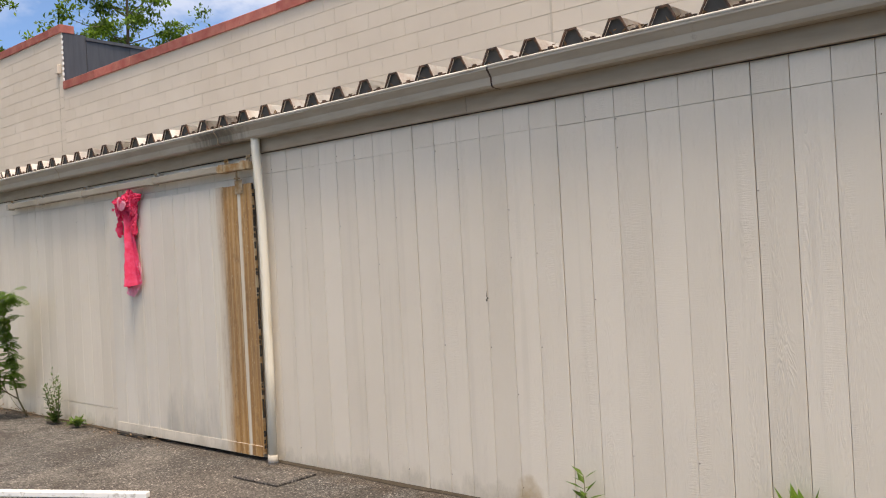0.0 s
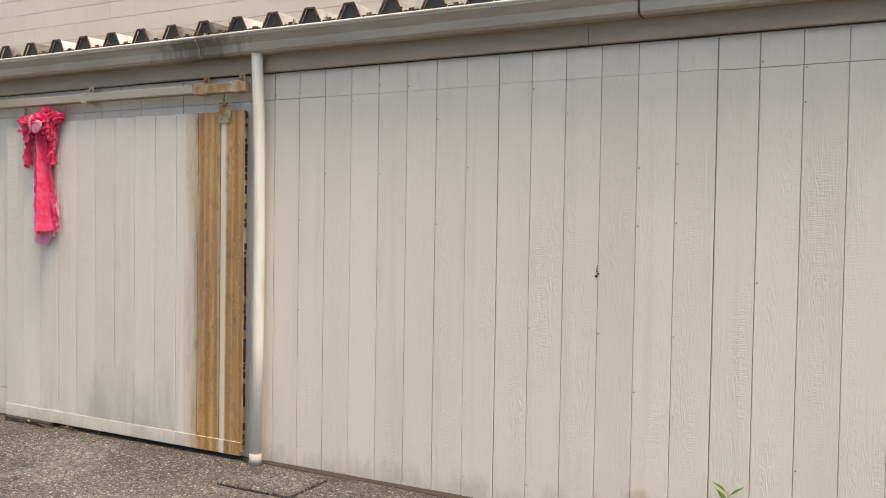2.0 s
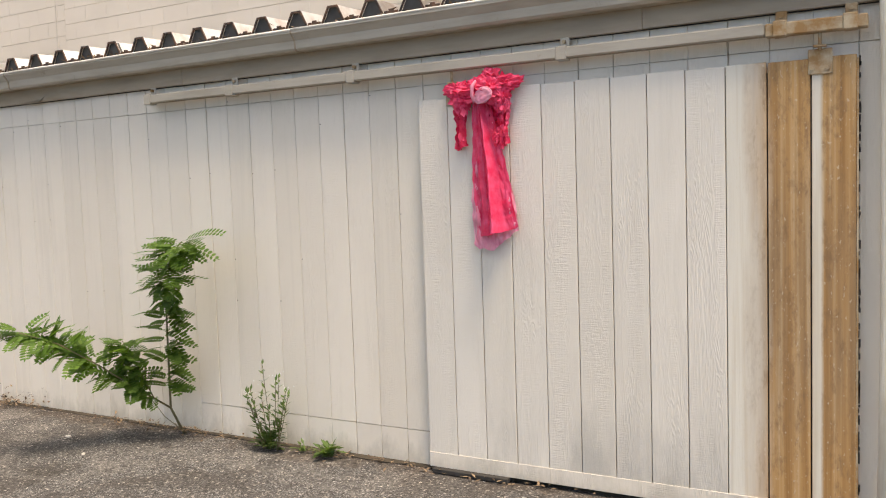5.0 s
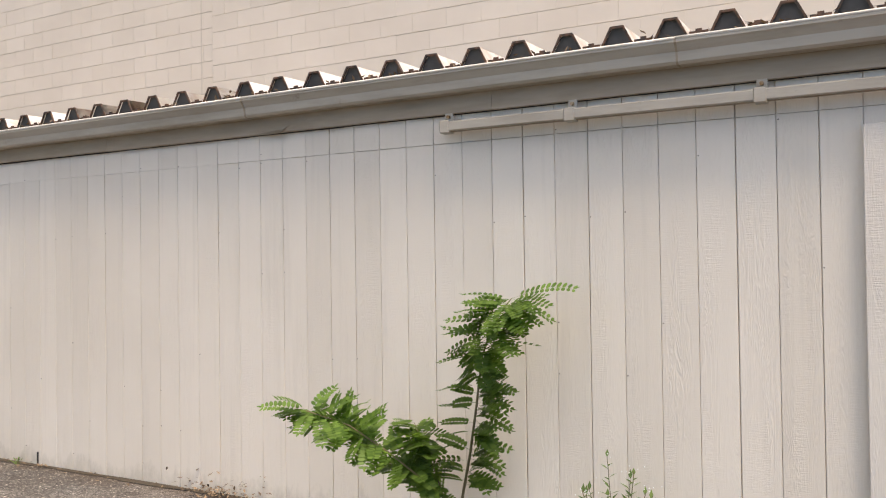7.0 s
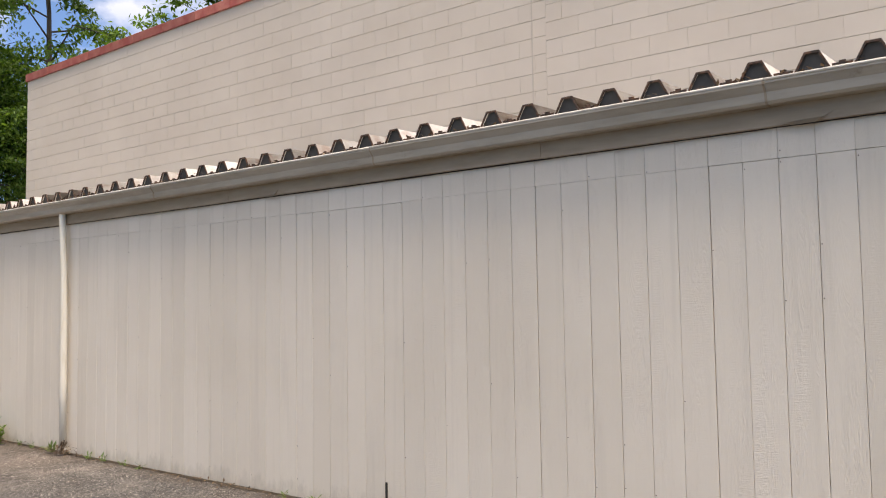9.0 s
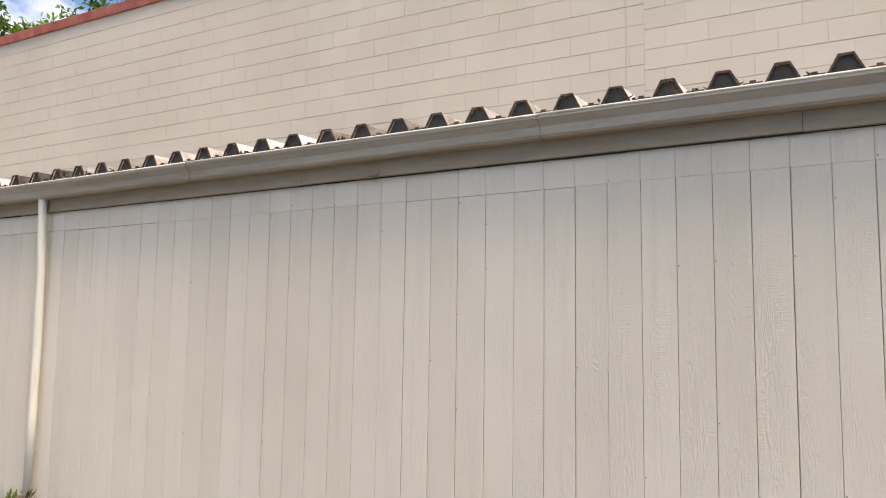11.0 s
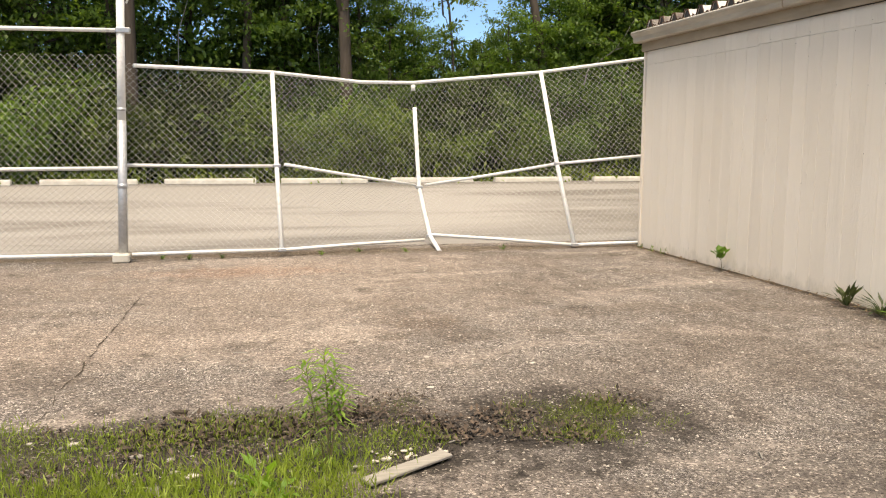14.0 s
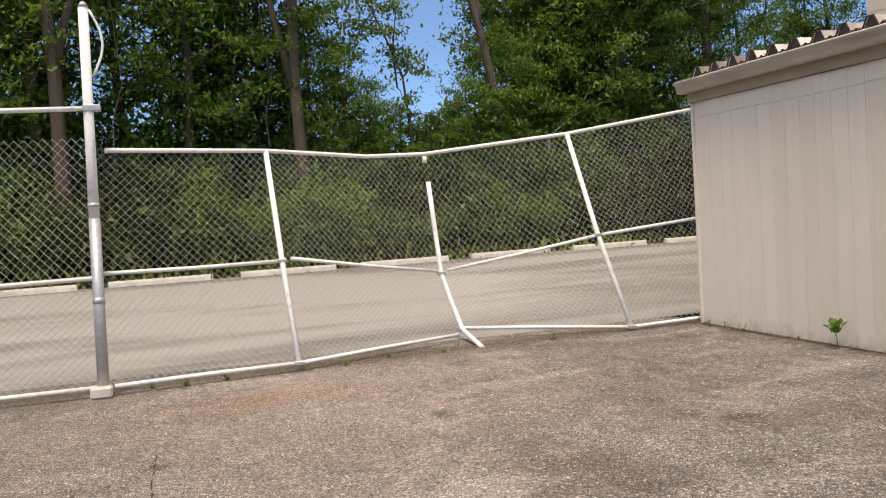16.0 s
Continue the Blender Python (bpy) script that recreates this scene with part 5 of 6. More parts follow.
# single trees that stand out against the sky
def lone_tree(label, forks, plates, radius, material, leaf, seed, per=46):
    """A bare stem with its forks, each a bent tapered line, and level plates of leaves at the given places."""
    t = thing("tree", label, "tree", "trees of the wood")
    bm = bmesh.new()
    for k, line in enumerate(forks):
        n = len(line)
        r0 = radius if k == 0 else radius * 0.62
        tube(bm, [Vector((x, y, z)) for x, y, z in line], [r0 * (1 - 0.62 * i / (n - 1)) for i in range(n)], 8)
    tips = [Vector(p) for p in forks[0][1:]] + [Vector(p) for ln in forks[1:] for p in ln]
    sprays = []
    r = random.Random(seed)
    for x, y, z, n, sp in plates:
        c = Vector((x, y, z))
        root = min(tips, key=lambda q: (q - c).length)
        tube(bm, [root, root.lerp(c, 0.55) + Vector((0, 0, 0.12)), c], [0.02, 0.013, 0.006], 5, caps=False)
        for _ in range(n):
            sprays.append(c + Vector((r.gauss(0, sp), r.gauss(0, sp), r.gauss(0, sp * 0.30))))
    part("trunk", bm, BARK, t)
    leaves_mesh("crown", sprays, material, leaf, per, seed, t, 0.15, 1.1, spread=(0.24, 0.24, 0.04), flat=0.4)
    return t


X = -35.6
lone_tree("tall forked tree with a bare trunk and ivy on its foot",
          [[(X, 3.85, 0.2), (X, 3.70, 2.6), (X, 3.62, 3.8), (X, 3.44, 4.8), (X, 3.17, 6.2), (X, 2.85, 7.5), (X - 0.1, 2.30, 8.3), (X - 0.2, 1.65, 9.6), (X - 0.3, 1.3, 11.8)],
           [(X, 3.10, 6.4), (X, 3.04, 7.2), (X, 3.02, 8.3), (X + 0.1, 3.15, 10.2), (X + 0.2, 3.3, 12.4)]],
          [(X + 0.2, 3.0, 4.3, 6, 0.30), (X + 0.3, 3.6, 3.9, 7, 0.35), (X + 0.2, 3.5, 4.9, 6, 0.30), (X + 0.3, 2.4, 3.6, 7, 0.35), (X + 0.3, 3.9, 3.0, 8, 0.4), (X + 0.2, 2.7, 2.6, 8, 0.4), (X + 0.2, 4.1, 4.6, 6, 0.35),
           (X - 0.4, 0.9, 12.6, 8, 0.6), (X, 3.4, 13.2, 8, 0.6), (X, 2.2, 12.2, 6, 0.5)],
          0.165, LEAF_TREE, 0.15, 201)
lone_tree("thin young tree with pale leaves against the sky",
          [[(X, 1.00, 0.2), (X, 0.92, 2.4), (X, 0.84, 4.0), (X, 0.72, 5.3), (X, 0.42, 6.1), (X, 0.10, 6.8), (X, -0.35, 7.7), (X, -0.6, 9.0)],
           [(X, 0.55, 5.0), (X + 0.1, 0.45, 6.0), (X + 0.1, 0.6, 7.0), (X + 0.1, 0.4, 8.4)]],
          [(X, 0.95, 5.85, 5, 0.20), (X, 0.55, 6.0, 4, 0.20), (X, 1.15, 5.55, 3, 0.16), (X, 0.70, 4.65, 3, 0.13), (X, 0.30, 6.6, 4, 0.2), (X, -0.25, 6.5, 4, 0.22), (X, -0.6, 6.7, 4, 0.2),
           (X, 0.45, 7.2, 5, 0.22), (X, 0.05, 7.5, 5, 0.25), (X, -0.5, 7.6, 5, 0.25), (X, 0.7, 7.9, 5, 0.25), (X, -0.8, 8.4, 6, 0.3), (X, 0.3, 8.6, 6, 0.3)],
          0.045, LEAF_PALE, 0.145, 202, 46)
Y = -34.2
lone_tree("old tree with a thick bare brown trunk at the lot's edge",
          [[(Y, -7.85, 0.2), (Y, -7.92, 2.5), (Y, -7.90, 5.0), (Y, -8.0, 8.0), (Y - 0.1, -8.1, 12.0), (Y - 0.2, -8.0, 15.0)],
           [(Y, -7.92, 5.2), (Y + 0.1, -7.4, 7.0), (Y + 0.1, -7.0, 9.5)]],
          [(Y, -7.2, 9.6, 8, 0.5), (Y, -8.6, 10.5, 8, 0.6), (Y, -8.0, 13.0, 8, 0.6), (Y, -7.2, 12.0, 8, 0.6), (Y, -8.9, 8.4, 5, 0.4)],
          0.20, LEAF_TREE, 0.16, 211)
lone_tree("old tree with ivy climbing its thick dark trunk",
          [[(Y, -2.45, 0.2), (Y, -2.42, 2.5), (Y, -2.50, 5.0), (Y, -2.42, 8.0), (Y - 0.1, -2.6, 12.0), (Y - 0.2, -2.6, 15.0)],
           [(Y, -2.50, 4.6), (Y + 0.1, -2.95, 6.6), (Y + 0.1, -3.3, 9.0)]],
          [(Y, -2.7, 9.6, 8, 0.5), (Y, -3.4, 9.8, 8, 0.6), (Y, -2.4, 12.6, 8, 0.6), (Y + 0.15, -2.2, 6.6, 5, 0.22), (Y + 0.15, -2.6, 7.6, 6, 0.28), (Y + 0.15, -2.75, 5.8, 5, 0.22)],
          0.19, LEAF_TREE, 0.16, 212)
t = tree(203, 18.2, 0.50, 3.3, "tall leafy tree rising behind the block building", limbs=26, per=70, leaf=0.24, thick=0.2, plate=(0.27, 0.27, 0.05))
t.matrix_basis = pose(-33.5, 17.6, 0.3)
t = tree(204, 17.8, 0.35, 2.6, "tall airy tree rising behind the block building", vine=0.2, limbs=26, per=62, leaf=0.22, thick=0.17, plate=(0.27, 0.27, 0.05))
t.matrix_basis = pose(-34.0, 9.8, 0.3)

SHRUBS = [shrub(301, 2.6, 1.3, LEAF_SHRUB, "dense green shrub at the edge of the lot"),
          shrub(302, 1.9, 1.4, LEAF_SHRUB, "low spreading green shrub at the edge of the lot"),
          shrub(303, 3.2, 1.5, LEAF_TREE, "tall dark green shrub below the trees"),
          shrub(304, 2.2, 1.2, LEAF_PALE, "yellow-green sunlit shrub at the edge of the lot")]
placed = set()
for x0, d in ((-33.9, 2.0), (-35.2, 1.5), (-37.2, 1.6)):
    y = -30.0
    while y < 16:
        k = rt.choice((0, 1, 2, 2, 3, 0)) if x0 > -34 else rt.choice((0, 2, 2, 2))
        x = x0 + rt.uniform(-0.4, 0.4)
        m = pose(x, y, ground_z(x, y) - 0.05, 0, 0, rt.uniform(0, 360))
        if k not in placed:
            placed.add(k)
            SHRUBS[k].matrix_basis = m
        else:
            sc = rt.uniform(0.6, 1.15) if x0 > -37 else rt.uniform(1.1, 1.45)
            copy_thing(SHRUBS[k], m).scale = (sc, sc, sc)
        y += d * rt.uniform(0.7, 1.25)

for x, y, sc in ((-33.7, -1.9, 0.95), (-33.9, -3.2, 0.75), (-33.6, 0.4, 0.7), (-33.8, 2.6, 0.8)):
    copy_thing(SHRUBS[3], pose(x, y, ground_z(x, y) - 0.05, 0, 0, 50 * y)).scale = (sc, sc, sc)
bb = thing("bare_branch", "bleached bare branch arching out of the shrubs", "branch")
part("limb", tubed([(-35.0, 4.55, 2.4), (-35.1, 4.88, 3.55), (-35.2, 5.74, 4.12), (-35.3, 6.71, 4.47), (-35.4, 7.9, 4.66)], [0.03, 0.026, 0.022, 0.016, 0.008], 6), OLDWOOD, bb)
part("twig", tubed([(-35.2, 5.74, 4.12), (-35.1, 6.0, 4.5), (-35.1, 6.3, 5.0)], [0.012, 0.009, 0.005], 5), OLDWOOD, bb)
for y0, y1 in ((-3.06, -3.04), (-2.38, -2.55), (-6.6, -6.8)):
    vn = thing("hanging_vine", "pale bare vine hanging from the trees", "vine", "vines in the trees")
    part("strand", tubed([(-35.2, y0 - 0.2, 9.5), (-35.15, y0, 6.4), (-35.1, y0 + 0.1, 5.1), (-35.15, (y0 + y1) / 2 - 0.08, 4.2), (-35.1, y1, 3.0), (-35.05, y1 + 0.1, 0.35)], 0.010, 5), OLDWOOD, vn)

# grass verge between the wheel stops and the shrubs
g = np.random.default_rng(4)
pts = [(x, y, ground_z(x, y) - 0.02) for x, y in zip(g.uniform(-34.4, -32.7, 5200), g.uniform(-28, 18, 5200))]
verge = leaves_mesh("grass_verge", pts, GRASS, 0.16, 2, 6, None, -2.5)
tagged(verge, "strip of rough grass behind the wheel stops", "grass", kind="stuff")


# ---------------------------------------------------------------- plants along the wall
def pinnate(bm, p, way, length, pairs, leaf, up=Vector((0, 0, 1)), droop=0.35):
    """A feather leaf: a thin rib with paired oval leaflets."""
    way = way.normalized()
    prev = Vector(p)
    for i in range(pairs):
        u = (i + 1) / pairs
        d = (way + Vector((0, 0, -droop * u * u))).normalized()
        q = prev + d * length / pairs
        s = d.cross(up).normalized()
        n = s.cross(d).normalized()
        bm.faces.new([bm.verts.new(v) for v in (prev + s * 0.0016, prev - s * 0.0016, q - s * 0.0012, q + s * 0.0012)])
        if i >= 1:
            k = leaf * (0.75 + 0.5 * math.sin(math.pi * u * 0.9))
            for sg in (1, -1):
                w = (s * sg + d * 0.28 + n * 0.12).normalized()
                a = w.cross(n).normalized()
                c = [q, q + w * k * 0.25 + a * k * 0.23, q + w * k * 0.75 + a * k * 0.22, q + w * k, q + w * k * 0.75 - a * k * 0.22, q + w * k * 0.25 - a * k * 0.23]
                bm.faces.new([bm.verts.new(v) for v in c])
        prev = q
    leaf_face(bm, prev, way, up, leaf, leaf * 0.4)


sap = thing("locust_sapling", "young green locust sapling growing at the foot of the wall", "sapling")
S0, S1 = Vector((-4.82, -0.07, 0.0)), Vector((-4.87, -0.14, 0.21))
main = [S0, S1, Vector((-4.745, -0.25, 0.56)), Vector((-4.655, -0.33, 0.88)), Vector((-4.60, -0.37, 1.15)), Vector((-4.50, -0.40, 1.38)), Vector((-4.40, -0.39, 1.49))]
left = [S1, Vector((-4.975, -0.36, 0.40)), Vector((-5.09, -0.60, 0.62)), Vector((-5.20, -0.82, 0.80)), Vector((-5.36, -1.00, 0.90))]
inner = [Vector((-4.93, -0.24, 0.30)), Vector((-4.96, -0.33, 0.52)), Vector((-5.02, -0.42, 0.76))]
bm = bmesh.new()
tube(bm, main, [0.011, 0.009, 0.008, 0.007, 0.006, 0.005, 0.003], 7)
tube(bm, left, [0.008, 0.006, 0.005, 0.004, 0.003], 7)
tube(bm, inner, [0.005, 0.004, 0.002], 6)
tube(bm, [S0 + Vector((0.03, 0, 0)), Vector((-4.93, -0.15, 0.14)), Vector((-5.03, -0.2, 0.3))], [0.004, 0.003, 0.002], 5)
part("stem", bm, STEM, sap)
rs = random.Random(31)
bm = bmesh.new()


def leaves_on(line, a, b, n, length, ways):
    """Feather leaves that spread nearly level from a stem, each twisted a little."""
    for i in range(n):
        u = a + (b - a) * (i + rs.random()) / n
        s = u * (len(line) - 1)
        k = min(int(s), len(line) - 2)
        p = line[k].lerp(line[k + 1], s - k)
        w = Vector(ways[i % len(ways)]) + Vector((rs.uniform(-0.45, 0.45), rs.uniform(-0.45, 0.35), rs.uniform(-0.25, 0.30)))
        if p.y + w.normalized().y * length > -0.04:
            w.y = -0.15
        pinnate(bm, p, w, length * rs.uniform(0.65, 1.15), rs.randint(7, 10), 0.041, Vector((rs.uniform(-0.45, 0.45), rs.uniform(-0.75, -0.05), 1.0)), rs.uniform(0.15, 0.55))


leaves_on(main, 0.68, 1.0, 66, 0.24, ((1, -0.3, 0.10), (-1, -0.3, -0.1), (0.8, -0.6, -0.3), (-0.9, -0.4, 0.1), (1, 0.2, 0.0), (0.3, -0.8, -0.4), (-0.8, 0.1, -0.2)))
leaves_on(main, 0.60, 0.72, 12, 0.15, ((1, -0.3, -0.4), (-1, -0.3, -0.6), (0.5, -0.6, -0.5)))
leaves_on(main, 0.24, 0.58, 54, 0.20, ((1, -0.4, 0.3), (0.9, 0.1, 0.1), (-0.7, -0.5, 0.1), (1, -0.1, -0.3), (0.9, -0.5, 0.5)))
leaves_on(left, 0.34, 1.0, 80, 0.20, ((-0.7, -0.5, 0.35), (-0.6, -0.3, -0.25), (0.2, 0.5, 0.35), (-0.9, -0.5, 0.1), (0.1, -0.6, -0.3), (-0.2, 0.5, 0.3)))
leaves_on(left, 0.12, 0.36, 24, 0.16, ((-0.8, -0.4, 0.2), (0.7, -0.5, -0.2), (-0.3, 0.3, 0.5)))
leaves_on(inner, 0.35, 1.0, 32, 0.17, ((-0.9, -0.3, 0.2), (0.9, -0.3, 0.2), (0.3, -0.6, 0.3), (-0.5, 0.4, 0.1)))
pinnate(bm, main[-1], Vector((1, 0.1, 0.35)), 0.36, 12, 0.042, Vector((0, -0.5, 0.9)), 0.5)
pinnate(bm, left[-1], Vector((-0.9, -0.4, 0.2)), 0.24, 10, 0.040, Vector((0, -0.5, 0.9)))
part("leaves", bm, LEAF_LOCUST, sap)


def rosette(name, label, at, n, length, material, seed, rise=0.6, width=0.28):
    """A tuft of blades or leaves from one foot."""
    r = random.Random(seed)
    w = thing(name, label, "weed", "weeds along the wall", at=at)
    bm = bmesh.new()
    for i in range(n):
        a = r.uniform(0, 6.28)
        d = Vector((math.cos(a), min(0.3, math.sin(a)), rise * r.uniform(0.5, 1.8)))
        ln = length * r.uniform(0.6, 1.1)
        p = Vector((r.gauss(0, 0.02), -abs(r.gauss(0, 0.015)), 0))
        mid = p + d.normalized() * ln * 0.5
        leaf_face(bm, p, d, Vector((0, 0.05, 1)), ln * 0.62, ln * width * 0.7)
        leaf_face(bm, mid, d + Vector((0, 0, -0.7)), Vector((0, 0.05, 1)), ln * 0.6, ln * width)
    part("leaves", bm, material, w)
    return w


def stalk_weed(name, label, at, height, n, leaf, material, seed, flowers=0, stalks=1, spread=0.05, slim=0.30):
    """Upright stalks with narrow leaves, and small flowers on some."""
    r = random.Random(seed)
    w = thing(name, label, "weed", "weeds along the wall", at=at)
    bs, bl, bf = bmesh.new(), bmesh.new(), bmesh.new()
    for s in range(stalks):
        h = height * (1 if s == 0 else r.uniform(0.45, 0.95))
        ox, oy = (0, 0) if stalks == 1 else (r.uniform(-spread, spread), -r.uniform(0, 0.06))
        line = [Vector((ox * (0.4 + 0.9 * u) + 0.012 * noise.noise((u * 3, s, seed)), oy - 0.02 * u, h * u)) for u in [i / 8 for i in range(9)]]
        tube(bs, line, [0.0055 - 0.0005 * i for i in range(9)] if stalks == 1 else 0.0024, 5, caps=False)
        for i in range(n):
            u = (i + r.random()) / n
            k = min(int(u * 8), 7)
            p = line[k].lerp(line[k + 1], u * 8 - k)
            a = i * 2.4
            d = Vector((math.cos(a), min(0.25, math.sin(a)), 0.6 - 0.5 * (1 - u)))
            leaf_face(bl, p, d, Vector((0, 0, 1)), leaf * (1.15 - 0.5 * u) * r.uniform(0.8, 1.2), leaf * slim)
        for i in range(flowers):
            p = line[-1] + Vector((r.gauss(0, 0.03), -abs(r.gauss(0, 0.02)), r.gauss(0, 0.03)))
            bmesh.ops.create_icosphere(bf, subdivisions=1, radius=0.004, matrix=Matrix.Translation(p))
    tagged(part("stalk", bs, STEM, w), kind="stuff" if stalks > 3 else "")
    part("leaves", bl, material, w)
    if flowers:
        tagged(part("flowers", bf, PETAL, w, "tiny white flowers"), kind="stuff")
    else:
        bf.free()
    return w


wd = stalk_weed("flowering_weed", "tall thin weed with tiny white flowers at the wall", (-3.90, -0.10, 0.01), 0.60, 20, 0.075, LEAF_WEED, 41, 4, 12, 0.17)
rosette("leafy_weed", "green leafy tuft at the foot of the flowering weed", (-3.93, -0.12, 0.01), 46, 0.15, LEAF_WEED, 42, 1.4)
rosette("leafy_weed", "small green weed rosette beside the wall", (-3.42, -0.10, 0.01), 40, 0.13, LEAF_WEED, 43, 1.0, 0.4)
rosette("leafy_weed", "small dull green weed beside the wall", (-3.66, -0.08, 0.01), 16, 0.09, LEAF_WEED, 44, 0.9)
stalk_weed("broadleaf_weed", "small bright green weed against the siding", (2.96, -0.06, 0.0), 0.30, 18, 0.14, LEAF_LOCUST, 45)
rosette("broadleaf_weed", "bright broad-leaved weed against the siding", (4.24, -0.08, 0.0), 30, 0.36, LEAF_LOCUST, 46, 2.6, 0.34)
stalk_weed("tall_weed", "tall single-stemmed weed with narrow drooping leaves", (-16.76, -0.10, 0.01), 0.86, 72, 0.165, LEAF_WEED, 47, slim=0.19)
rosette("leafy_weed", "pale green leafy foot of the tall weed", (-16.83, -0.12, 0.01), 24, 0.2, LEAF_BRIGHT, 48, 1.1)
rosette("dried_weed", "dark wiry weed at the wall foot", (-17.08, -0.10, 0.01), 30, 0.24, LEAF_DARK, 49, 0.9, 0.12)
rosette("leafy_weed", "dark green weed tuft at the wall foot", (-17.5, -0.10, 0.01), 24, 0.22, LEAF_DARK, 50, 1.6, 0.2)
for i, (x, s) in enumerate(((-16.20, 0.30), (-16.05, 0.34), (-15.90, 0.28))):
    stalk_weed("bushy_weed", "low bushy green weed beside the wall", (x, -0.14, 0.0), s, 14, 0.09, LEAF_LOCUST, 51 + i, 0, 14, 0.16, 0.4)
stalk_weed("seedling", "small bright green seedling against the siding", (-19.56, -0.07, 0.0), 0.20, 3, 0.05, LEAF_BRIGHT, 61)
rosette("seedling", "bright lime green seedling leaves on the wall", (-19.56, -0.09, 0.15), 16, 0.14, LEAF_BRIGHT, 62, 1.6, 0.55)
rosette("dried_weed", "brown withered tuft beside the downspout", (-14.42, -0.10, 0.01), 40, 0.20, LITTER, 63, 1.3, 0.08)
rosette("leafy_weed", "small dark weed beside the downspout", (-14.66, -0.08, 0.01), 22, 0.13, LEAF_WEED, 64, 1.2, 0.2)
for i, x in enumerate((-15.2, -15.5, -20.9, -21.2, -21.5, -9.2, -10.3, -10.7, -12.9, -13.6, -13.9, -13.2)):
    rosette("sprig", "tiny dull green sprig in the soil line", (x, -0.06, 0.01), 10, 0.09, LEAF_WEED, 70 + i, 1.0, 0.2)

# dead leaves gathered along the wall
bm = bmesh.new()
for cx, n, sp, hgt in ((-6.85, 160, 0.22, 0.12), (-4.85, 110, 0.35, 0.03), (-5.4, 60, 0.25, 0.04), (-14.5, 90, 0.2, 0.06), (-3.2, 60, 0.6, 0.01), (-16.3, 160, 0.7, 0.02), (-18.5, 200, 1.0, 0.012), (-20.5, 140, 0.7, 0.012), (-12.0, 130, 1.3, 0.01), (-9.5, 90, 1.2, 0.01), (-2.2, 60, 0.5, 0.01)):
    for i in range(n):
        p = Vector((rng.gauss(cx, sp), -abs(rng.gauss(0.0, 0.09)) - 0.02, 0.02 + abs(rng.gauss(0, hgt * 0.5))))
        leaf_face(bm, p, Vector((rng.uniform(-1, 1), rng.uniform(-1, 1), rng.uniform(-0.2, 0.4))), Vector((0, 0, 1)), rng.uniform(0.02, 0.06), 0.018)
tagged(part("leaf_litter", bm, LITTER), "dead brown leaves and twigs along the wall foot", "leaf litter", kind="stuff")


# ---------------------------------------------------------------- moss, grass and rubble in the yard
def overgrown(x_, y_):
    """How far a spot lies inside the overgrown corner; below 0 is bare asphalt."""
    far = x_ + 15.52 + 0.33 * max(0.0, y_ + 5.5)
    side = -4.30 - y_ - 0.75 * max(0.0, x_ + 15.05)
    if -15.02 < x_ < -14.48 and -4.86 < y_ < -4.26 and (x_ + 14.70) * 0.86 + (y_ + 4.60) * 0.52 > -0.07:
        return -1.0
    return min(far, side * 0.8) + 0.20 * noise.noise((x_ * 3.1, y_ * 3.1, 7.0)) + 0.07 * noise.noise((x_ * 9, y_ * 9, 2.0))


g = np.random.default_rng(11)
moss_at, grass_at, litter_at = [], [], []
for i in range(24000):
    x, y = float(g.uniform(-15.8, -13.4)), float(g.uniform(-8.0, -4.1))
    k = overgrown(x, y)
    if k < 0:
        continue
    n = noise.noise((x * 2.7, y * 2.7, 4.0)) + 0.5 * noise.noise((x * 7.0, y * 7.0, 9.0))
    near = min(1.0, max(0.0, (x + 15.05) / 0.55))
    if n > 0.16 - 0.5 * near:
        grass_at.append((x, y, 0.004))
    elif n > -0.12 - 0.15 * near:
        moss_at.append((x, y, 0.003))
    else:
        litter_at.append((x, y))
for i in range(3200):
    a, q = float(g.uniform(0, 6.283)), math.sqrt(float(g.uniform(0, 1)))
    x, y = -15.22 + 0.36 * q * math.cos(a), -3.54 + 0.50 * q * math.sin(a)
    n = noise.noise((x * 4, y * 4, 1.0)) + 0.5 * noise.noise((x * 11, y * 11, 1.0))
    if n > 0.0 + 0.5 * (q - 0.6):
        moss_at.append((x, y, 0.003))
        if n > 0.3 and i % 3 == 0:
            grass_at.append((x, y, 0.003))
    elif i % 12 == 0:
        litter_at.append((x, y))
short = [p for p in grass_at if p[0] < -14.75]
tall = [p for p in grass_at if p[0] >= -14.75]
tagged(leaves_mesh("moss_patch", moss_at, MOSS, 0.017, 5, 11, None, -2.0, 0.4), "low dull green moss on the asphalt", "moss", kind="stuff")
tagged(leaves_mesh("grass_patch", short, GRASS, 0.030, 4, 12, None, -2.2, 0.35), "short yellow-green grass growing through the asphalt", "grass", kind="stuff")
tagged(leaves_mesh("grass_patch", tall, GRASS, 0.056, 5, 13, None, -2.6, 0.22), "bright green long grass at the broken asphalt edge", "grass", kind="stuff")
bm = bmesh.new()
for x, y in litter_at[:3600]:
    p = Vector((x, y, 0.008 + 0.02 * rng.random()))
    leaf_face(bm, p, Vector((rng.uniform(-1, 1), rng.uniform(-1, 1), rng.uniform(0, 0.7))), Vector((0, 0, 1)), rng.uniform(0.01, 0.034), 0.013)
tagged(part("dead_bits", bm, ROT), "dark dead leaves caught around the moss", "leaf litter", kind="stuff")


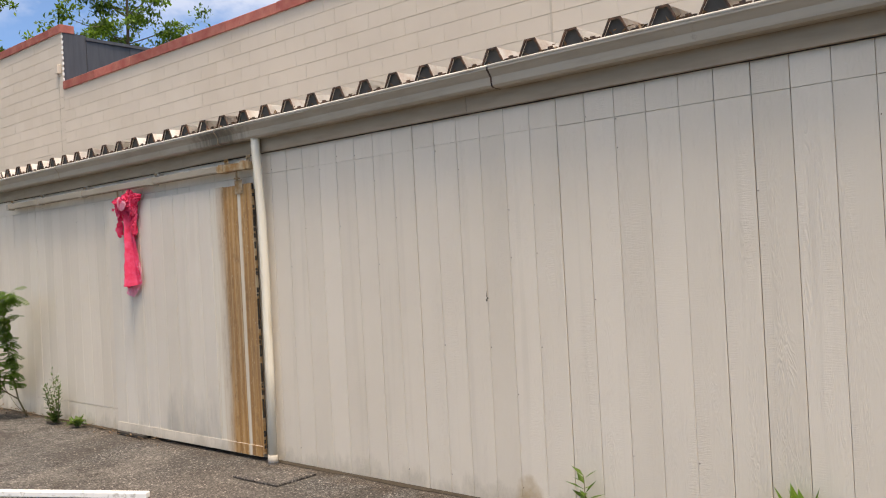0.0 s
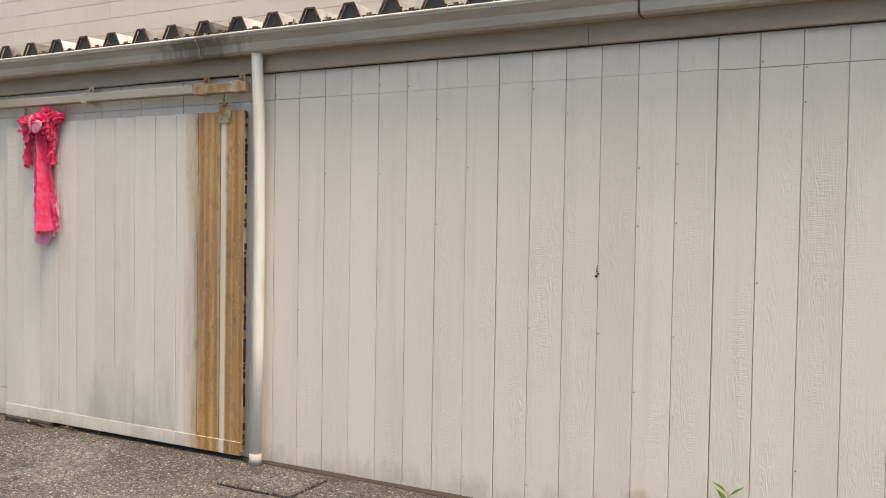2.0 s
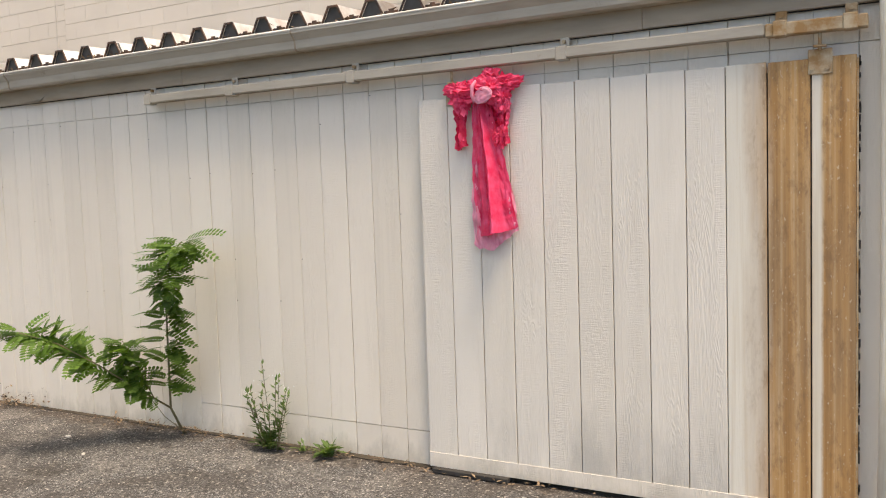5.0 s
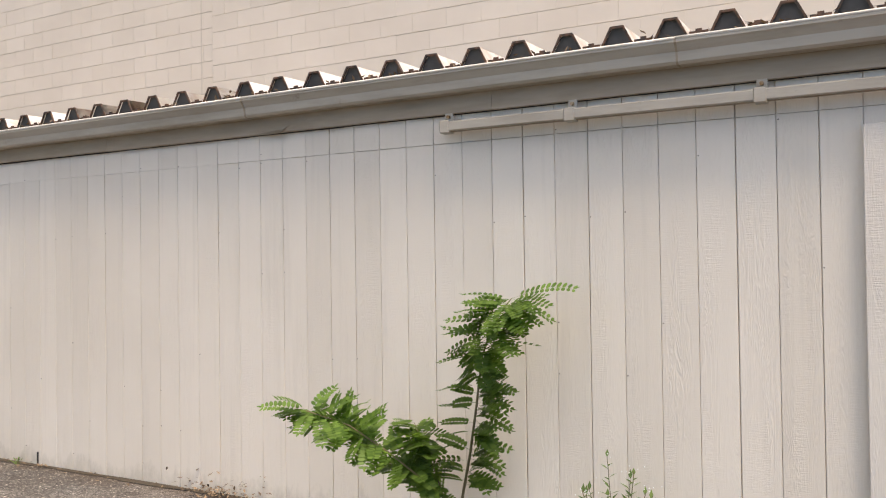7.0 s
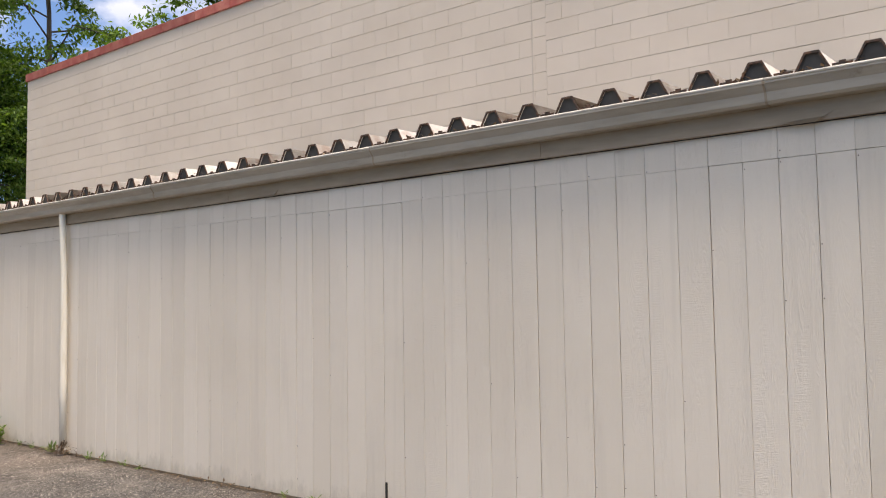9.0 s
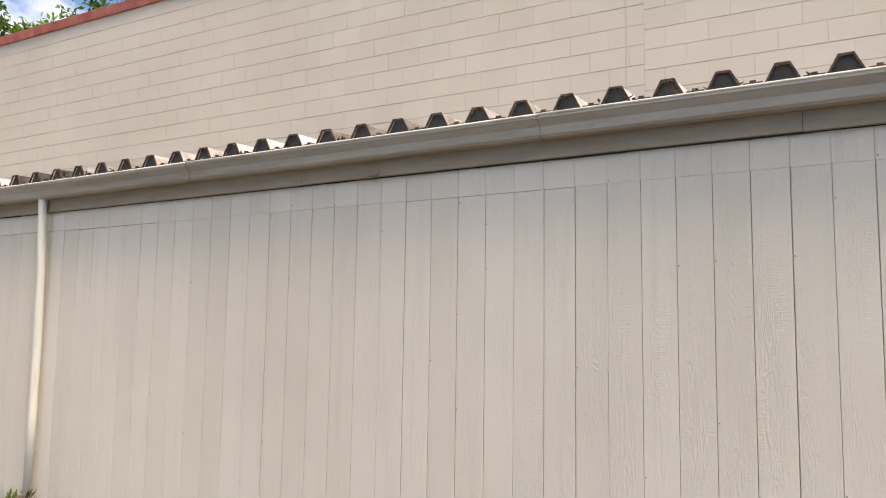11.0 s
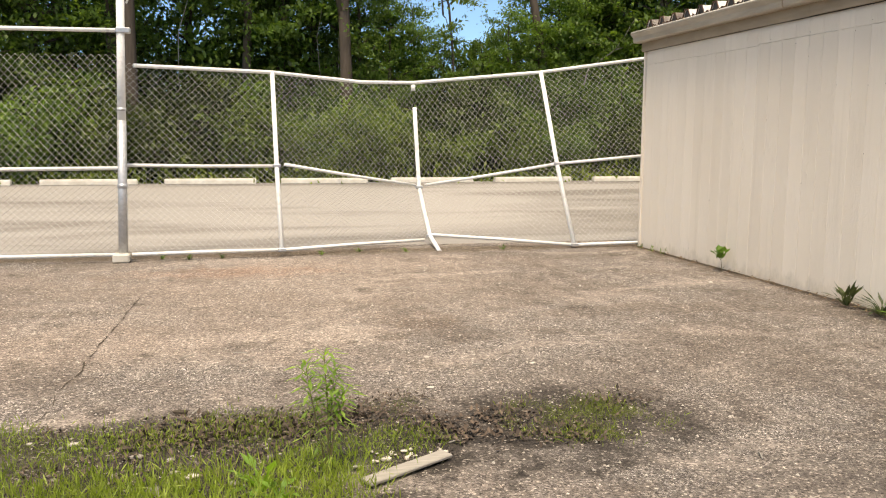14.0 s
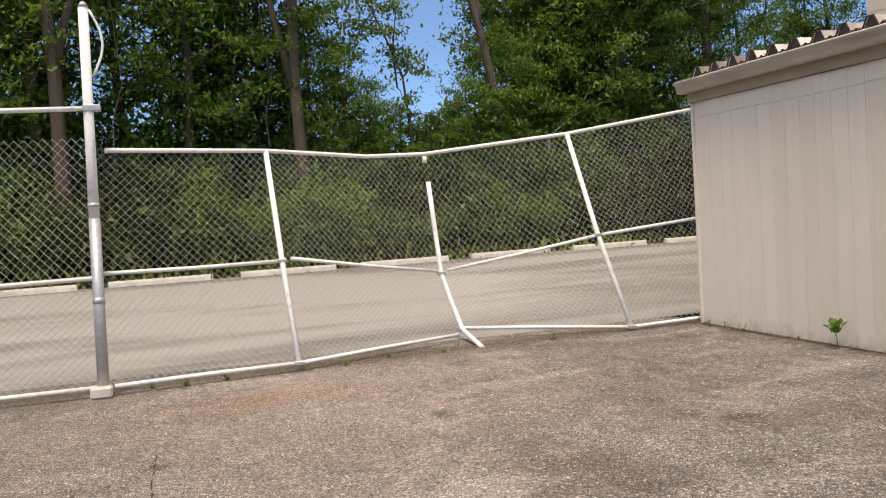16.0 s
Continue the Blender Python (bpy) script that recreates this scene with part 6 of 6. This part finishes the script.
def airy_weed(at, height, seed):
    """A few bare stems with narrow leaves that hang from their tops."""
    r = random.Random(seed)
    w = thing("tall_weed", "airy green weed with drooping narrow leaves in the yard", "weed", at=at)
    bs, bl = bmesh.new(), bmesh.new()
    for s in range(4):
        h = height * (1.0, 0.93, 0.84, 0.7)[s]
        ox, oy = (0.0, 0.03, -0.035, 0.02)[s], (0.0, -0.05, 0.03, 0.045)[s]
        line = [Vector((ox * (0.2 + 1.1 * u), oy * (0.2 + 1.4 * u) + 0.008 * math.sin(4 * u + s), h * u)) for u in [i / 8 for i in range(9)]]
        tube(bs, line, [0.0052 - 0.0005 * i for i in range(9)], 5, caps=False)
        for i in range(46):
            u = 0.16 + 0.84 * (i / 45) ** 0.62
            k = min(int(u * 8), 7)
            p = line[k].lerp(line[k + 1], u * 8 - k)
            if u < 0.55 and r.random() < 0.45:
                continue
            a = i * 2.4 + s
            ln = (0.105 if u > 0.55 else 0.075) * r.uniform(0.7, 1.15)
            d = Vector((math.cos(a), math.sin(a), 0.75 * u)).normalized()
            leaf_face(bl, p, d, Vector((0, 0, 1)), ln * 0.6, ln * 0.12)
            leaf_face(bl, p + d * ln * 0.42, d + Vector((0, 0, -0.75)), Vector((0, 0, 1)), ln * 0.72, ln * 0.16)
    part("stalk", bs, STEM, w)
    part("leaves", bl, LEAF_LOCUST, w)
    return w


airy_weed((-14.75, -4.95, 0.0), 0.55, 81)
rosette("star_weed", "pale star-shaped weed in the grass", (-14.62, -5.22, 0.01), 14, 0.20, LEAF_BRIGHT, 82, 0.9, 0.2)
rosette("star_weed", "small pale weed in the grass", (-14.45, -5.15, 0.01), 12, 0.15, LEAF_BRIGHT, 83, 0.9, 0.2)

bm = boxed(-0.24, 0.24, -0.038, 0.038, 0, 0.016, bevel=0.004)
for v in bm.verts:
    v.co.y += 0.012 * noise.noise((v.co.x * 9, 0, 1))
pl = part("plank", bm, OLDWOOD)
pl.matrix_basis = pose(-14.70, -4.60, 0.016, 3, 0, 121)
tagged(pl, "short weathered grey plank lying beside the moss", "plank")


def stone_mesh(seed, r):
    bm = bmesh.new()
    bmesh.ops.create_icosphere(bm, subdivisions=1, radius=r)
    sq = Vector((1.0 + 0.4 * math.sin(seed * 1.7), 1.0 + 0.35 * math.cos(seed * 2.3), 0.55 + 0.2 * math.sin(seed * 3.1)))
    for v in bm.verts:
        v.co *= 1 + 0.55 * noise.noise(v.co * (1.7 / r) + Vector((seed * 3.7, 0, 0)))
        v.co *= sq.x if v.co.x > 0 else 0.8
        v.co.y *= sq.y
        v.co.z *= sq.z
    bmesh.ops.bevel(bm, geom=list(bm.edges), offset=r * 0.07, segments=1, affect="EDGES")
    return bm


for i in range(34):
    st = part("stone", stone_mesh(i, rng.uniform(0.008, 0.019)), STONE)
    u = rng.random()
    st.location = (-14.87 + rng.gauss(0, 0.045), -4.74 + 0.36 * u + rng.gauss(0, 0.035), 0.014)
    tagged(st, "pale broken stone beside the plank", "stone", "stones beside the plank")
for i in range(46):
    x, y = rng.uniform(-15.5, -14.5), rng.uniform(-6.5, -5.0)
    if overgrown(x, y) < 0.02:
        continue
    r = rng.choice((0.01, 0.014, 0.018, 0.024, 0.034))
    st = part("stone", stone_mesh(i + 60, r), RUBBLE)
    st.location = (x, y, r * 0.35)
    tagged(st, "grey broken rubble among the grass", "stone", "rubble in the grass")
for i, (x, y, r) in enumerate(((-15.92, -4.23, 0.017), (-15.30, -3.25, 0.014), (-15.25, -2.85, 0.014), (-16.3, -3.45, 0.02), (-15.62, -3.33, 0.016), (-16.6, -4.1, 0.016), (-19.6, -3.6, 0.018), (-19.0, -2.0, 0.016), (-17.8, -3.3, 0.012), (-18.9, -0.6, 0.024), (-16.0, -0.42, 0.02), (-15.75, -0.30, 0.024), (-5.6, -0.5, 0.03), (-5.1, -0.75, 0.02), (-14.85, -5.52, 0.04))):
    st = part("stone", stone_mesh(i + 30, r), STONE)
    st.location = (x, y, 0.006)
    tagged(st, "pale loose stone on the worn asphalt", "stone", "loose stones in the yard")

# dark rotten clods along the far rim of the grass
clod_rng = random.Random(23)
for i, (cx, cy, n) in enumerate(((-15.38, -5.78, 7), (-15.30, -5.5, 8), (-15.52, -5.6, 6), (-15.66, -5.42, 5), (-15.40, -5.25, 8), (-15.32, -5.05, 6), (-15.58, -4.82, 7), (-15.12, -4.30, 4))):
    for k in range(n):
        rad = clod_rng.uniform(0.014, 0.036)
        cl = part("clod", stone_mesh(i * 11 + k, rad), SILT)
        cl.location = (cx + clod_rng.gauss(0, 0.07), cy + clod_rng.gauss(0, 0.08), rad * 0.35)
        tagged(cl, "dark rotten clod of soil beside the grass", "soil clod", "clods beside the grass")

bm = bmesh.new()
for cx, cy, n in ((-15.36, -5.75, 200), (-15.32, -5.48, 240), (-15.50, -5.55, 150), (-15.42, -5.22, 220), (-15.34, -5.0, 160), (-15.50, -4.80, 180), (-15.20, -4.35, 120), (-15.05, -4.15, 120), (-15.30, -3.98, 160), (-15.0, -3.75, 140), (-15.40, -3.30, 120)):
    for k in range(n):
        p = Vector((clod_rng.gauss(cx, 0.085), clod_rng.gauss(cy, 0.13), 0.006 + abs(clod_rng.gauss(0, 0.012))))
        leaf_face(bm, p, Vector((clod_rng.uniform(-1, 1), clod_rng.uniform(-1, 1), clod_rng.uniform(-0.1, 0.8))), Vector((0, 0, 1)), clod_rng.uniform(0.02, 0.05), 0.02)
tagged(part("rotten_leaves", bm, ROT), "dark rotten leaves heaped along the grass edge", "leaf litter", kind="stuff")

# old crack across the yard, filled with soil
bm = bmesh.new()
prev = None
for i in range(64):
    u = i / 63
    x, y = -15.75 - 3.5 * u, -6.34 + 0.14 * u + 0.05 * noise.noise((u * 9, 1, 0)) + 0.02 * noise.noise((u * 31, 4, 0))
    w = 0.002 + 0.010 * abs(noise.noise((u * 17, 7, 0)))
    z = 0.0045 + 0.006 * noise.noise((x * 0.5, y * 0.5, 3.0))
    row = (bm.verts.new((x, y - w, z)), bm.verts.new((x, y + w, z)))
    if prev and noise.noise((u * 23, 2, 5)) > -0.12:
        bm.faces.new((prev[0], prev[1], row[1], row[0]))
    prev = row
tagged(part("crack", bm, SILT), "soil-filled crack across the worn asphalt", "crack", kind="structure")

# loose chips all over the yard
g = np.random.default_rng(8)
vv, ff = [], []
for i in range(9000):
    x, y = g.uniform(-21.5, -9.0), g.uniform(-7.5, -0.15)
    s = abs(g.normal(0.0025, 0.0035)) + 0.002
    o = len(vv)
    for q in ((1, 0, 0), (-0.5, 0.87, 0), (-0.5, -0.87, 0)):
        vv.append((x + s * q[0] * g.uniform(0.7, 1.4), y + s * q[1] * g.uniform(0.7, 1.4), 0.003))
    vv.append((x, y, 0.004 + s * 0.8))
    ff += [(o, o + 1, o + 3), (o + 1, o + 2, o + 3), (o + 2, o, o + 3)]
chips = sheet("stone_chips", vv, ff, STONE)
tagged(chips, "loose pale stone chips on the asphalt", "gravel", kind="stuff")
bm = bmesh.new()
for i in range(34):
    x, y, a, ln = rng.uniform(-20.5, -12.5), rng.uniform(-6.5, -0.5), rng.uniform(0, 6.28), rng.uniform(0.05, 0.16)
    p, d = Vector((x, y, 0.009)), Vector((math.cos(a), math.sin(a), 0))
    tube(bm, [p, p + d * ln * 0.5 + Vector((0, 0, 0.004)), p + d * ln], 0.004, 4)
tagged(part("twigs", bm, OLDWOOD), "scattered dry twigs on the asphalt", "twigs", kind="stuff")
# sprigs along the fence foot
for i, (x, y) in enumerate(((-21.7, -5.9), (-21.75, -5.5), (-21.8, -4.3), (-22.0, -3.8), (-21.9, -3.2), (-21.85, -1.9), (-21.8, -6.2))):
    rosette("sprig", "low green sprig growing under the fence", (x, y, 0.0), 14, 0.09, LEAF_WEED, 90 + i, 0.9, 0.25)

wb = part("white_board", boxed(-0.72, 0.72, -0.03, 0.03, 0.0, 0.045, bevel=0.006), WHITEBOARD)
wb.matrix_basis = pose(-0.72, -1.55, 0.0, 0, 0, 28)
tagged(wb, "white painted board lying on the asphalt", "board")
